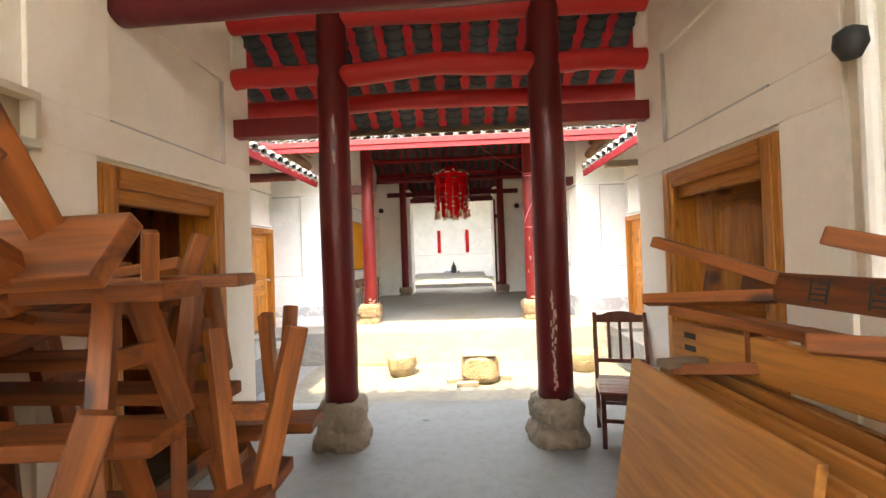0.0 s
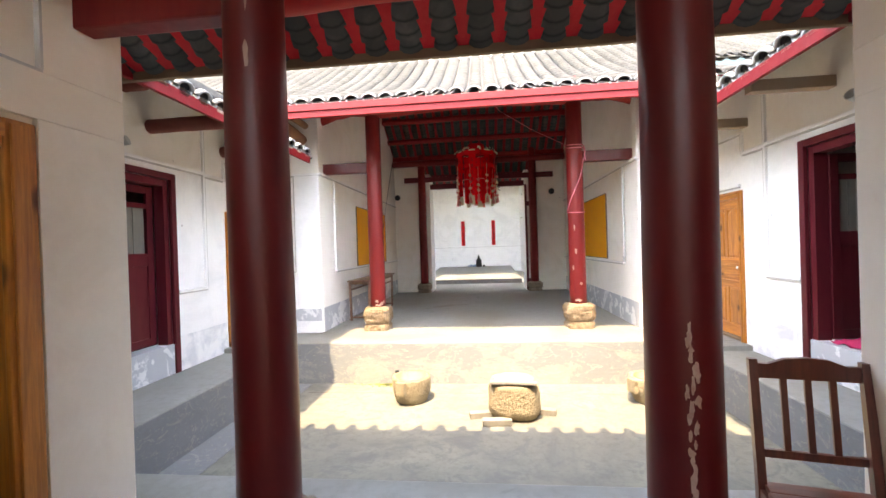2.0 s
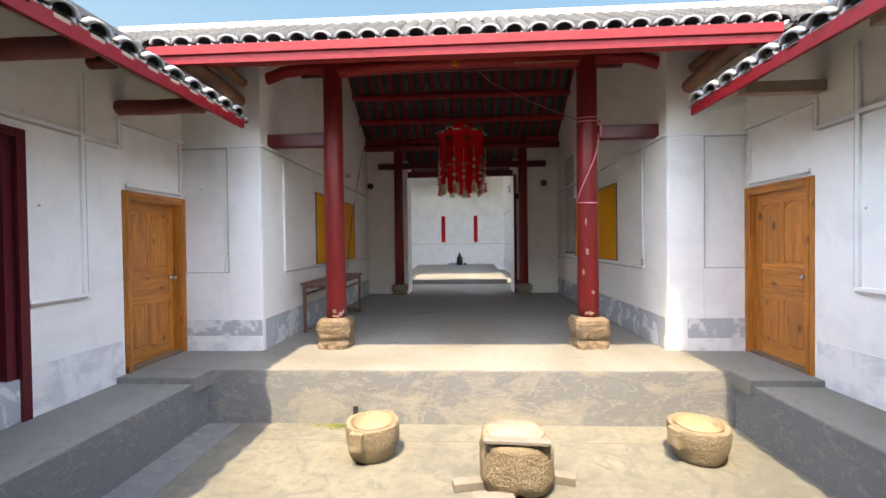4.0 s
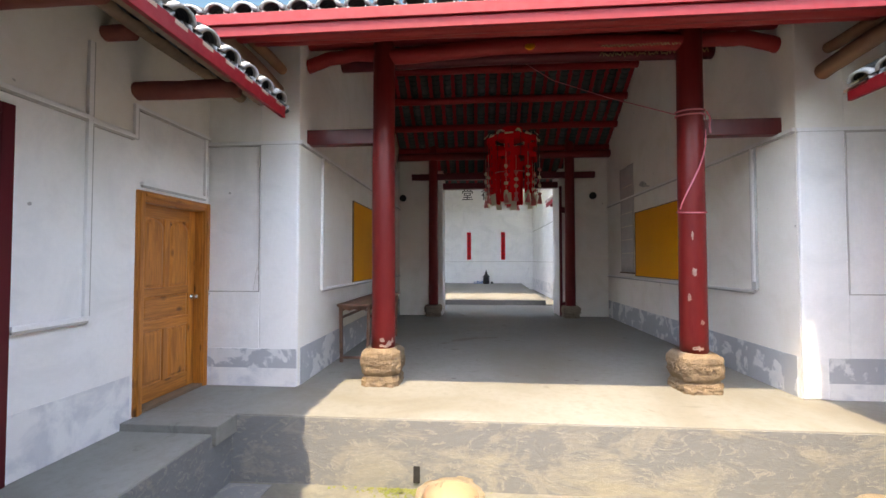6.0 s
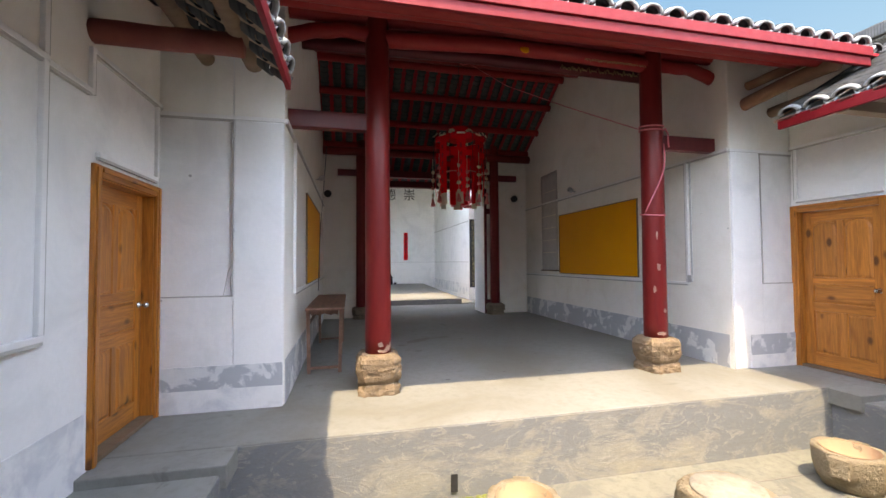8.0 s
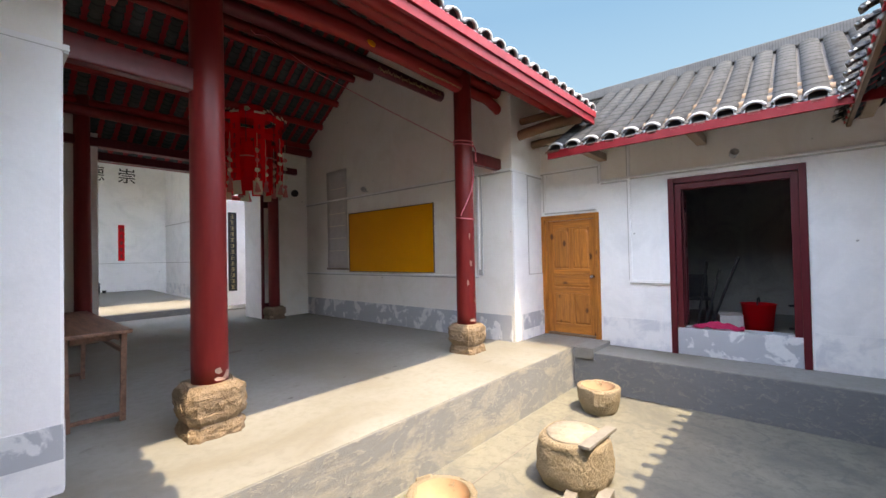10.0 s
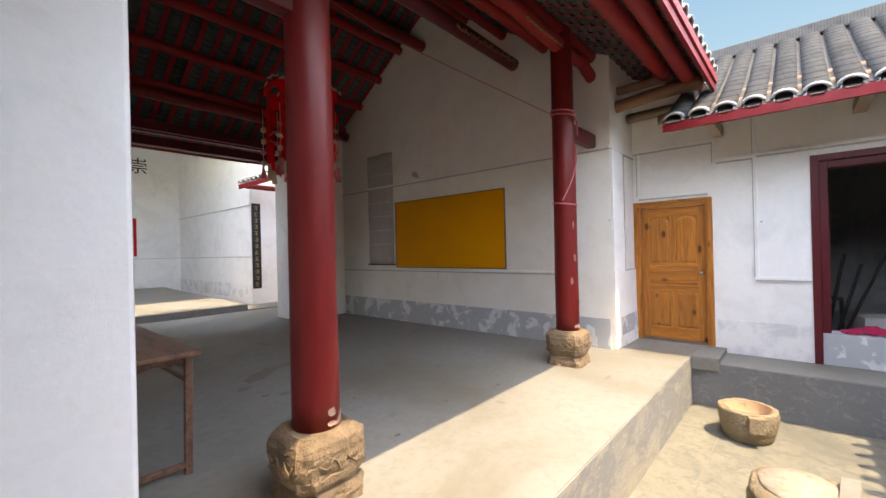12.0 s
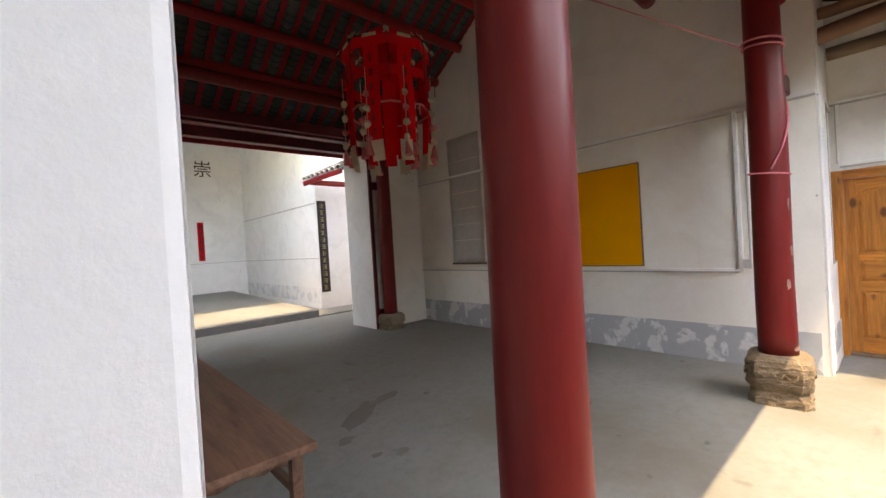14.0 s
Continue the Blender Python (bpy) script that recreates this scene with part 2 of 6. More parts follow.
LOG = surface("peeling_log", (0.20, 0.045, 0.035), (0.30, 0.12, 0.08), (0.15, 0.04, 0.03), 3.0, 22, 0.4, 0.7, 0.65, 0.4, 0.005)
BLACK = surface("black_iron", (0.02, 0.02, 0.022), (0.04, 0.04, 0.04), None, 4, 30, 0.4, 0.7, 0.5, 0.2, 0.002)
YELLOW = surface("yellow_felt_board", (0.90, 0.35, 0.005), (0.78, 0.29, 0.005), (0.84, 0.32, 0.006), 1.0, 40, 0.4, 0.75, 0.75, 0.15, 0.002)
CHROME = surface("brushed_steel", (0.6, 0.6, 0.6), (0.45, 0.45, 0.45), None, 5, 60, 0.4, 0.7, 0.25, 0.05, 0.001, metal=1.0)
PAPER_RED = surface("red_paper", (0.92, 0.006, 0.016), (0.80, 0.01, 0.02), None, 3, 30, 0.4, 0.7, 0.6, 0.1, 0.002)
PAPER_PINK = surface("pink_paper", (0.72, 0.26, 0.26), (0.66, 0.2, 0.2), None, 3, 30, 0.4, 0.7, 0.7, 0.1, 0.002)
PAPER_CREAM = surface("cream_paper", (0.72, 0.66, 0.54), (0.6, 0.5, 0.4), None, 5, 30, 0.4, 0.7, 0.7, 0.1, 0.002)
ROPE_PINK = surface("pink_cord", (0.72, 0.22, 0.26), (0.6, 0.15, 0.18), None, 8, 60, 0.4, 0.7, 0.8, 0.2, 0.001)
GREY_PLASTIC = surface("grey_plastic", (0.55, 0.55, 0.53), (0.4, 0.4, 0.39), None, 5, 40, 0.4, 0.7, 0.5, 0.1, 0.001)
PAPER_GREY = surface("faded_poster_paper", (0.55, 0.50, 0.47), (0.42, 0.38, 0.36), None, 5, 25, 0.4, 0.7, 0.8, 0.2, 0.002)
INK = surface("black_ink", (0.025, 0.025, 0.025), (0.05, 0.05, 0.05), None, 5, 30, 0.4, 0.7, 0.6, 0.1, 0.001)
GILT = surface("dull_gilt", (0.42, 0.33, 0.16), (0.25, 0.19, 0.1), None, 9, 40, 0.4, 0.7, 0.5, 0.2, 0.001, metal=0.4)
PINK_CLOTH = surface("magenta_cloth", (0.55, 0.03, 0.10), (0.4, 0.02, 0.07), None, 6, 30, 0.4, 0.7, 0.9, 0.4, 0.01)
BLUE_TIN = surface("blue_tin", (0.10, 0.22, 0.42), (0.4, 0.45, 0.5), None, 9, 30, 0.5, 0.6, 0.5, 0.1, 0.001)
SAWN = surface("pale_sawn_timber", (0.40, 0.30, 0.22), (0.28, 0.20, 0.14), (0.34, 0.25, 0.18), 4, 26, 0.4, 0.7, 0.75, 0.3, 0.003)
MOSS = surface("green_moss", (0.12, 0.16, 0.03), (0.25, 0.24, 0.1), None, 8, 40, 0.4, 0.7, 0.95, 0.8, 0.01)
EARTH = surface("bare_earth", (0.16, 0.14, 0.09), (0.10, 0.12, 0.05), (0.2, 0.17, 0.12), 0.2, 3, 0.4, 0.7, 0.95, 0.5, 0.05)
PLANT = surface("green_leaf", (0.07, 0.13, 0.03), (0.1, 0.16, 0.04), None, 9, 30, 0.4, 0.7, 0.6, 0.2, 0.002)


def let_through(m, colour, share_of=0.5):
    """Thin paper: part of the light passes through."""
    nt = m.node_tree
    tr = nt.nodes.new("ShaderNodeBsdfTranslucent")
    tr.inputs[0].default_value = (*colour, 1)
    mx = nt.nodes.new("ShaderNodeMixShader")
    mx.inputs[0].default_value = share_of
    nt.links.new(nt.nodes["Principled BSDF"].outputs[0], mx.inputs[1])
    nt.links.new(tr.outputs[0], mx.inputs[2])
    nt.links.new(mx.outputs[0], nt.nodes["Material Output"].inputs[0])


let_through(PAPER_RED, (0.90, 0.008, 0.018), 0.45)
let_through(PAPER_PINK, (0.80, 0.25, 0.25), 0.4)
let_through(PAPER_CREAM, (0.80, 0.72, 0.58), 0.4)


def wood(name, base, dark, rough=0.45, axis=2, knots=True, coat=0.15, scale=1.0):
    """Pine with long grain along one local axis, and knots."""
    m, nt, b = nodes_of(name, rough)
    st = [9.0 * scale] * 3
    st[axis] = 0.7 * scale
    v = coords(nt, st, False)
    oi = nt.nodes.new("ShaderNodeObjectInfo")
    add = nt.nodes.new("ShaderNodeVectorMath")
    cmb = nt.nodes.new("ShaderNodeCombineXYZ")
    mul = nt.nodes.new("ShaderNodeMath")
    mul.operation = 'MULTIPLY'
    mul.inputs[1].default_value = 37.0
    nt.links.new(oi.outputs["Random"], mul.inputs[0])
    for i in range(3):
        nt.links.new(mul.outputs[0], cmb.inputs[i])
    nt.links.new(v, add.inputs[0])
    nt.links.new(cmb.outputs[0], add.inputs[1])
    v = add.outputs[0]
    n1 = noise_of(nt, v, 1.3, 4, 0.6, 1.2)
    n2 = noise_of(nt, v, 7.0, 6, 0.6, 0.3)
    c = ramp(nt, n1, [(0.3, dark), (0.5, base), (0.75, tuple(min(1, x * 1.25) for x in base))])
    f2 = ramp(nt, n2, [(0.35, (0.72, 0.72, 0.72)), (0.6, G1)])
    c = mix(nt, 1.0, c, f2, 'MULTIPLY')
    if knots:
        vo = nt.nodes.new("ShaderNodeTexVoronoi")
        st2 = [5.0] * 3
        st2[axis] = 2.6
        v2 = coords(nt, st2, False)
        add2 = nt.nodes.new("ShaderNodeVectorMath")
        nt.links.new(v2, add2.inputs[0])
        nt.links.new(cmb.outputs[0], add2.inputs[1])
        nt.links.new(add2.outputs[0], vo.inputs["Vector"])
        vo.inputs["Scale"].default_value = 1.0
        k = ramp(nt, vo.outputs["Distance"], [(0.10, G1), (0.19, G0)])
        c = mix(nt, k, c, tuple(x * 0.35 for x in dark))
    r = ramp(nt, oi.outputs["Random"], [(0, (0.8, 0.8, 0.8)), (1, G1)])
    c = mix(nt, 1.0, c, r, 'MULTIPLY')
    nt.links.new(c, b.inputs["Base Color"])
    b.inputs["Coat Weight"].default_value = coat
    b.inputs["Coat Roughness"].default_value = 0.2
    bump(nt, b, n2, 0.15, 0.003)
    return m


PINE_Z = wood("varnished_pine", (0.60, 0.205, 0.034), (0.42, 0.12, 0.017))
PINE_X = wood("varnished_pine_rail", (0.60, 0.205, 0.034), (0.42, 0.12, 0.017), axis=0)
PINE_Y = wood("varnished_pine_lintel", (0.60, 0.205, 0.034), (0.42, 0.12, 0.017), axis=1)
BENCH_X = wood("old_pine_plank", (0.27, 0.068, 0.013), (0.11, 0.024, 0.006), 0.6, 0, True, 0.05)
BENCH_Z = wood("old_pine_leg", (0.30, 0.076, 0.014), (0.12, 0.026, 0.006), 0.6, 2, True, 0.05)
BOARD_X = wood("old_pine_tabletop", (0.60, 0.235, 0.062), (0.46, 0.16, 0.040), 0.5, 0, True, 0.1, 0.45)
MAHOGANY = wood("red_brown_varnish", (0.13, 0.028, 0.016), (0.07, 0.014, 0.01), 0.3, 2, False, 0.4)
MAHOGANY_X = wood("red_brown_seat", (0.20, 0.05, 0.028), (0.12, 0.028, 0.016), 0.3, 0, False, 0.4)
TABLE_WOOD = wood("worn_brown_table", (0.23, 0.115, 0.075), (0.13, 0.06, 0.04), 0.55, 1, False, 0.1)


# ---- mesh tools ----
def mesh_of(name, bm, mat, smooth=False):
    me = bpy.data.meshes.new(name)
    bmesh.ops.recalc_face_normals(bm, faces=bm.faces)
    bm.to_mesh(me)
    bm.free()
    me.materials.append(mat)
    if smooth:
        for p in me.polygons:
            p.use_smooth = True
    return me


def part(name, bm, mat, parent=None, label="", smooth=False, m=None):
    ob = new(name, mesh_of(name, bm, mat, smooth))
    if parent is not None:
        ob.parent = parent
    if m is not None:
        ob.matrix_local = m
    return tagged(ob, label) if label else ob


def share(name, me, parent, m):
    ob = new(name, me)
    ob.parent = parent
    ob.matrix_local = m
    return ob


def thing(name, label, category, m=None, group="", kind=""):
    ob = new(name)
    ob.empty_display_size = 0.1
    if m is not None:
        ob.matrix_world = m
    return tagged(ob, label, category, group, kind)


def box(bm, x0, x1, y0, y1, z0, z1, bevel=0.0, m=None):
    ret = bmesh.ops.create_cube(bm, size=1.0)
    vs = ret["verts"]
    for v in vs:
        v.co = Vector((x0 + (v.co.x + 0.5) * (x1 - x0), y0 + (v.co.y + 0.5) * (y1 - y0), z0 + (v.co.z + 0.5) * (z1 - z0)))
    if bevel:
        es = {e for v in vs for e in v.link_edges}
        r = bmesh.ops.bevel(bm, geom=list(es), offset=bevel, segments=2, affect='EDGES', profile=0.6)
        vs = list({v for f in r["faces"] for v in f.verts} | {v for v in vs if v.is_valid})
    if m is not None:
        bmesh.ops.transform(bm, matrix=m, verts=vs)
    return bm


def bx(*a, bevel=0.0, m=None):
    return box(bmesh.new(), *a, bevel=bevel, m=m)


def prism(bm, pts, axis, a, b):
    """A polygon in the two other axes, drawn out along one."""
    def co(p, t):
        if axis == 0:
            return (t, p[0], p[1])
        if axis == 1:
            return (p[0], t, p[1])
        return (p[0], p[1], t)
    lo = [bm.verts.new(co(p, a)) for p in pts]
    hi = [bm.verts.new(co(p, b)) for p in pts]
    n = len(pts)
    bm.faces.new(lo)
    bm.faces.new(hi[::-1])
    for i in range(n):
        bm.faces.new((lo[i], lo[(i + 1) % n], hi[(i + 1) % n], hi[i]))
    return bm


def lathe(bm, prof, seg=24, squash=(1, 1), caps=True):
    """Turned about z from (radius, z) pairs."""
    rings = []
    for r, z in prof:
        rings.append([bm.verts.new((r * squash[0] * math.cos(2 * math.pi * i / seg), r * squash[1] * math.sin(2 * math.pi * i / seg), z)) for i in range(seg)])
    for a, b in zip(rings, rings[1:]):
        for i in range(seg):
            bm.faces.new((a[i], a[(i + 1) % seg], b[(i + 1) % seg], b[i]))
    if caps:
        bm.faces.new(rings[0][::-1])
        bm.faces.new(rings[-1])
    return bm


def tube(bm, pts, radii, seg=12, caps=True):
    """A round bar through points."""
    pts = [Vector(p) for p in pts]
    rings = []
    for i, p in enumerate(pts):
        d = (pts[min(i + 1, len(pts) - 1)] - pts[max(i - 1, 0)]).normalized()
        up = Vector((0, 0, 1)) if abs(d.z) < 0.9 else Vector((0, 1, 0))
        s = d.cross(up).normalized()
        u = s.cross(d)
        r = radii[i] if isinstance(radii, (list, tuple)) else radii
        rings.append([bm.verts.new(p + r * (math.cos(2 * math.pi * k / seg) * s + math.sin(2 * math.pi * k / seg) * u)) for k in range(seg)])
    for a, b in zip(rings, rings[1:]):
        for k in range(seg):
            bm.faces.new((a[k], a[(k + 1) % seg], b[(k + 1) % seg], b[k]))
    if caps:
        bm.faces.new(rings[0][::-1])
        bm.faces.new(rings[-1])
    return bm


def log_bar(p0, p1, r, bow=0.0, wob=0.006, n=14, seg=14, seed=0.0):
    """A hewn round timber, slightly bent and uneven."""
    p0, p1 = Vector(p0), Vector(p1)
    pts, rad = [], []
    for i in range(n + 1):
        t = i / n
        p = p0.lerp(p1, t)
        p.z += bow * math.sin(math.pi * t) + wob * noise.noise((t * 5 + seed, seed, 0.3))
        p.y += wob * noise.noise((t * 5, seed + 7, 1.3))
        pts.append(p)
        rad.append(r * (1 + 0.05 * noise.noise((t * 6, 3.1, seed))))
    return tube(bmesh.new(), pts, rad, seg)


def setting(name, bm, mat, label, category, smooth=False):
    return tagged(part(name, bm, mat, None, "", smooth), label, category, kind="structure")


# ---- levels and plan (metres) ----
Z_FRONT, Z_GAL, Z_PLAT, Z_COURT = -0.05, -0.04, 0.03, -0.60
Y_FRONT, Y_PLAT, Y_SOUTH = 4.36, 7.93, 8.80
XL, XR = -4.09, 3.52            # courtyard side walls
GL, GR = -3.22, 2.82            # gallery edges
HL, HR = -2.965, 2.50           # hall side walls
FL, FR = -1.91, 1.60            # front hall side walls
Y_FWALL = 3.65
COL_Y, BACK_Y = 9.05, 15.0
PITCH = 0.26

# ---- floors and ground ----
setting("pavement", bx(-14, 14, -26, -4.5, -1.2, -0.12), CEMENT, "pale cement forecourt before the entrance", "pavement")
setting("ground", bx(-400, 400, -400, 400, -1.3, -1.2), EARTH, "bare earth and grass around the house", "ground")
fl = setting("floor_front_hall", bx(-4.4, 3.9, -4.5, Y_FRONT, -1.2, Z_FRONT, bevel=0.008), CEMENT, "smooth grey cement floor of the entrance hall", "floor")
fl2 = setting("floor_gallery_west", bx(-4.4, GL, Y_FRONT + 0.002, Y_PLAT, -1.2, Z_GAL, bevel=0.012), CEMENT, "grey cement walkway beside the sunken courtyard", "floor")
fl3 = setting("floor_gallery_east", bx(GR, 3.9, Y_FRONT + 0.002, Y_PLAT, -1.2, Z_GAL, bevel=0.012), CEMENT, "grey cement walkway beside the sunken courtyard", "floor")
fl4 = setting("floor_main_hall", bx(-4.4, 3.9, Y_PLAT, 17.75, -1.2, Z_PLAT, bevel=0.012), CEMENT, "grey cement floor of the raised main hall", "floor")
fl5 = setting("floor_courtyard", bx(GL, GR, Y_FRONT, Y_PLAT, -1.2, Z_COURT), COURT, "sunken courtyard floor of stained pale cement", "floor")
part("gutter", bx(GL + 0.004, GL + 0.42, Y_FRONT + 0.05, Y_PLAT - 0.05, Z_COURT - 0.02, Z_COURT + 0.006), RISER_BLUE_SHADED, fl5, "dark drain strip along the kerb")
bm = bmesh.new()
prism(bm, [(17.75, -1.2), (25.4, -1.2), (25.4, 0.36), (17.75, 0.19)], 0, -2.6, 1.33)
setting("floor_rear_hall", bm, CEMENT, "raised cement floor of the rear hall", "floor")
setting("floor_rear_side", bx(1.335, 4.2, 17.755, 25.4, -1.2, 0.05), CEMENT, "grey cement floor beside the rear hall", "floor")
setting("floor_rear_side_west", bx(-5.2, -2.605, 17.755, 25.4, -1.2, 0.05), CEMENT, "grey cement floor beside the rear hall", "floor")
# weathered faces of the kerbs
setting("kerb_rear_hall", bx(-2.598, 1.328, 17.738, 17.754, Z_PLAT, 0.176), RISER_BLUE_SHADED, "blue-grey cement face of the rear hall step", "kerb")
setting("kerb_platform", bx(GL + 0.004, GR - 0.004, Y_PLAT - 0.006, Y_PLAT + 0.01, Z_COURT, Z_PLAT - 0.014), RISER, "flaking grey and buff cement face of the platform", "kerb")
setting("kerb_west", bx(GL - 0.01, GL + 0.006, Y_FRONT, Y_PLAT - 0.01, Z_COURT, Z_GAL - 0.014), RISER_BLUE_SHADED, "flaking blue-grey cement face of the walkway", "kerb")
setting("kerb_east", bx(GR - 0.006, GR + 0.01, Y_FRONT, Y_PLAT - 0.01, Z_COURT, Z_GAL - 0.014), RISER_BLUE_SHADED, "flaking grey cement face of the walkway", "kerb")
for s, x0, x1 in (("west", XL, GL + 0.05), ("east", GR - 0.05, XR)):
    setting("step_" + s, bx(x0 + 0.004, x1, 7.62, Y_PLAT + 0.005, Z_GAL - 0.1, Z_PLAT - 0.003, bevel=0.01), CEMENT, "low cement step up to the platform", "step")


# plain pale sky far behind the roofs
sky_m, sky_nt, sky_b = nodes_of("pale_blue_distance", 1.0)
em = sky_nt.nodes.new("ShaderNodeEmission")
sky_v = sky_nt.nodes.new("ShaderNodeSeparateXYZ")
sky_nt.links.new(coords(sky_nt, (0.004, 0.004, 0.004)), sky_v.inputs[0])
sky_nt.links.new(ramp(sky_nt, sky_v.outputs[2], [(0.0, (0.046, 0.070, 0.090)), (0.3, (0.024, 0.048, 0.078)), (0.6, (0.015, 0.037, 0.070))]), em.inputs[0])
sky_nt.links.new(em.outputs[0], sky_nt.nodes["Material Output"].inputs[0])
bm = bmesh.new()
arc = [[bm.verts.new((260 * math.sin(radians(a)), 260 * math.cos(radians(a)), z)) for a in range(-45, 106, 5)] for z in (-1.1, 75, 200)]
for p, q in zip(arc, arc[1:]):
    for i in range(len(p) - 1):
        bm.faces.new((p[i], p[i + 1], q[i + 1], q[i]))
setting("backdrop", bm, sky_m, "plain pale blue summer sky behind the roofs", "backdrop", True)

# ---- walls ----
def wall_with_holes(name, axis, a, b, lo, hi, z0, z1, holes, mat, label):
    """A wall of thickness a..b across the axis, running lo..hi, with openings (from, to, bottom, top) right through."""
    bm = bmesh.new()
    def piece(l, h, zb, zt):
        if h - l < 1e-4 or zt - zb < 1e-4:
            return
        if axis == 0:
            box(bm, a, b, l, h, zb, zt)
        else:
            box(bm, l, h, a, b, zb, zt)
    at = lo
    for h0, h1, zb, zt in sorted(holes):
        piece(at, h0, z0, z1)
        piece(h0, h1, z0, zb)
        piece(h0, h1, zt, z1)
        at = h1
    piece(at, hi, z0, z1)
    return setting(name, bm, mat, label, "wall")


DOOR = (7.80, 8.75)      # pine doors beside the hall
REDD = (5.20, 6.66)      # maroon room doors
FDOOR = (2.13, 3.17)     # pine doorways of the entrance hall
WL = "whitewashed lime plaster wall with hairline cracks and stains"
w_west = wall_with_holes("wall_west", 0, XL - 0.3, XL, Y_FWALL - 0.3, Y_SOUTH, -0.3, 3.70,
                         [(*DOOR, Z_PLAT, 2.10), (*REDD, 0.34, 2.50)], PLASTER, WL)
w_east = wall_with_holes("wall_east", 0, XR, XR + 0.3, Y_FWALL - 0.3, Y_SOUTH, -0.3, 3.60,
                         [(*DOOR, Z_PLAT, 2.10), (*REDD, 0.34, 2.50)], PLASTER, WL)
w_fw = wall_with_holes("wall_front_west", 0, FL - 0.3, FL, -0.9, Y_FWALL, -0.3, 4.9, [(*FDOOR, Z_FRONT, 2.0)], PLASTER_WARM, WL)
w_fe = wall_with_holes("wall_front_east", 0, FR, FR + 0.3, -0.9, Y_FWALL, -0.3, 4.9, [(*FDOOR, Z_FRONT, 2.0)], PLASTER_WARM, WL)
setting("wall_court_west", bx(XL, FL - 0.3, Y_FWALL - 0.3, Y_FWALL, -0.3, 3.6), PLASTER, WL, "wall")
setting("wall_court_east", bx(FR + 0.3, XR, Y_FWALL - 0.3, Y_FWALL, -0.3, 3.6), PLASTER, WL, "wall")

# unseen light well behind the camera, added to light the entrance hall
for s, x0, x1 in (("west", FL - 0.3, FL), ("east", FR, FR + 0.3)):
    setting("wall_porch_" + s, prism(bmesh.new(), [(-4.2, -0.3), (-0.9, -0.3), (-0.9, 4.80), (-2.2, 4.06), (-4.2, 4.06)], 0, x0, x1), PLASTER_WARM, WL, "wall")
# added end wall, its height set by the sun patch it lets in
setting("wall_street", bx(-4.4, 3.9, -4.5, -4.2, -0.3, 4.4), PLASTER_DIM, WL, "wall")
gable = [(Y_SOUTH, -0.3), (15.4, -0.3), (15.4, 4.27), (14.1, 5.02), (13.0, 5.72), (12.2, 6.20), (11.4, 5.72), (10.3, 5.0), (9.05, 4.27), (Y_SOUTH, 4.16)]
bm = prism(bmesh.new(), gable, 0, HL - 0.35, HL)
w_hw = setting("wall_hall_west", bm, PLASTER_DIM, "cream plaster gable wall of the main hall", "wall")
bm = prism(bmesh.new(), gable, 0, HR, HR + 0.35)
w_he = setting("wall_hall_east", bm, PLASTER_DIM, "cream plaster gable wall of the main hall", "wall")
w_sw = setting("wall_south_west", bx(XL - 0.3, HL - 0.35, Y_SOUTH, Y_SOUTH + 0.35, -0.3, 4.3), PLASTER, WL, "wall")
w_se = setting("wall_south_east", bx(HR + 0.35, XR + 0.3, Y_SOUTH, Y_SOUTH + 0.35, -0.3, 4.3), PLASTER, WL, "wall")
# rear wall of the hall, either side of the opening
setting("wall_back_west", bx(HL, -2.0, 15.1, 15.4, -0.3, 4.25), PLASTER_DIM, "cream plaster wall behind the hall", "wall")
setting("wall_back_east", bx(1.45, HR, 15.1, 15.4, -0.3, 4.25), PLASTER_DIM, "cream plaster wall behind the hall", "wall")
setting("pier_rear_west", bx(-2.0, -1.80, 15.12, 16.0, -0.3, 3.9, bevel=0.01), PLASTER, "whitewashed pier beside the rear opening", "wall")
setting("pier_rear_east", bx(1.26, 1.45, 15.12, 16.0, -0.3, 3.9, bevel=0.01), PLASTER, "whitewashed pier beside the rear opening", "wall")
# rear court and rear hall
w_rear = setting("wall_rear", bx(-4.2, 2.3, 25.0, 25.3, -0.3, 6.4), PLASTER, "whitewashed end wall of the rear hall", "wall")
w_re = setting("wall_rear_east", bx(1.92, 2.22, 18.8, 25.0, -0.3, 6.4), PLASTER, WL, "wall")
w_rw = setting("wall_rear_west", bx(-3.55, -3.25, 18.8, 25.0, -0.3, 6.4), PLASTER, WL, "wall")
setting("wall_rear_front_east", bx(2.22, 4.2, 18.8, 19.1, -0.3, 4.4), PLASTER, WL, "wall")
setting("wall_rear_front_west", bx(-5.2, -3.55, 18.8, 19.1, -0.3, 4.4), PLASTER, WL, "wall")
setting("wall_rear_side_east", bx(3.6, 3.9, 15.4, 18.8, -0.3, 3.6), PLASTER, WL, "wall")
setting("wall_rear_side_west", bx(-4.9, -4.6, 15.4, 18.8, -0.3, 3.6), PLASTER, WL, "wall")
setting("wall_rear_link_east", bx(HR, 3.6, 15.1, 15.4, -0.3, 4.25), PLASTER, WL, "wall")
setting("wall_rear_link_west", bx(-4.6, HL, 15.1, 15.4, -0.3, 4.25), PLASTER, WL, "wall")


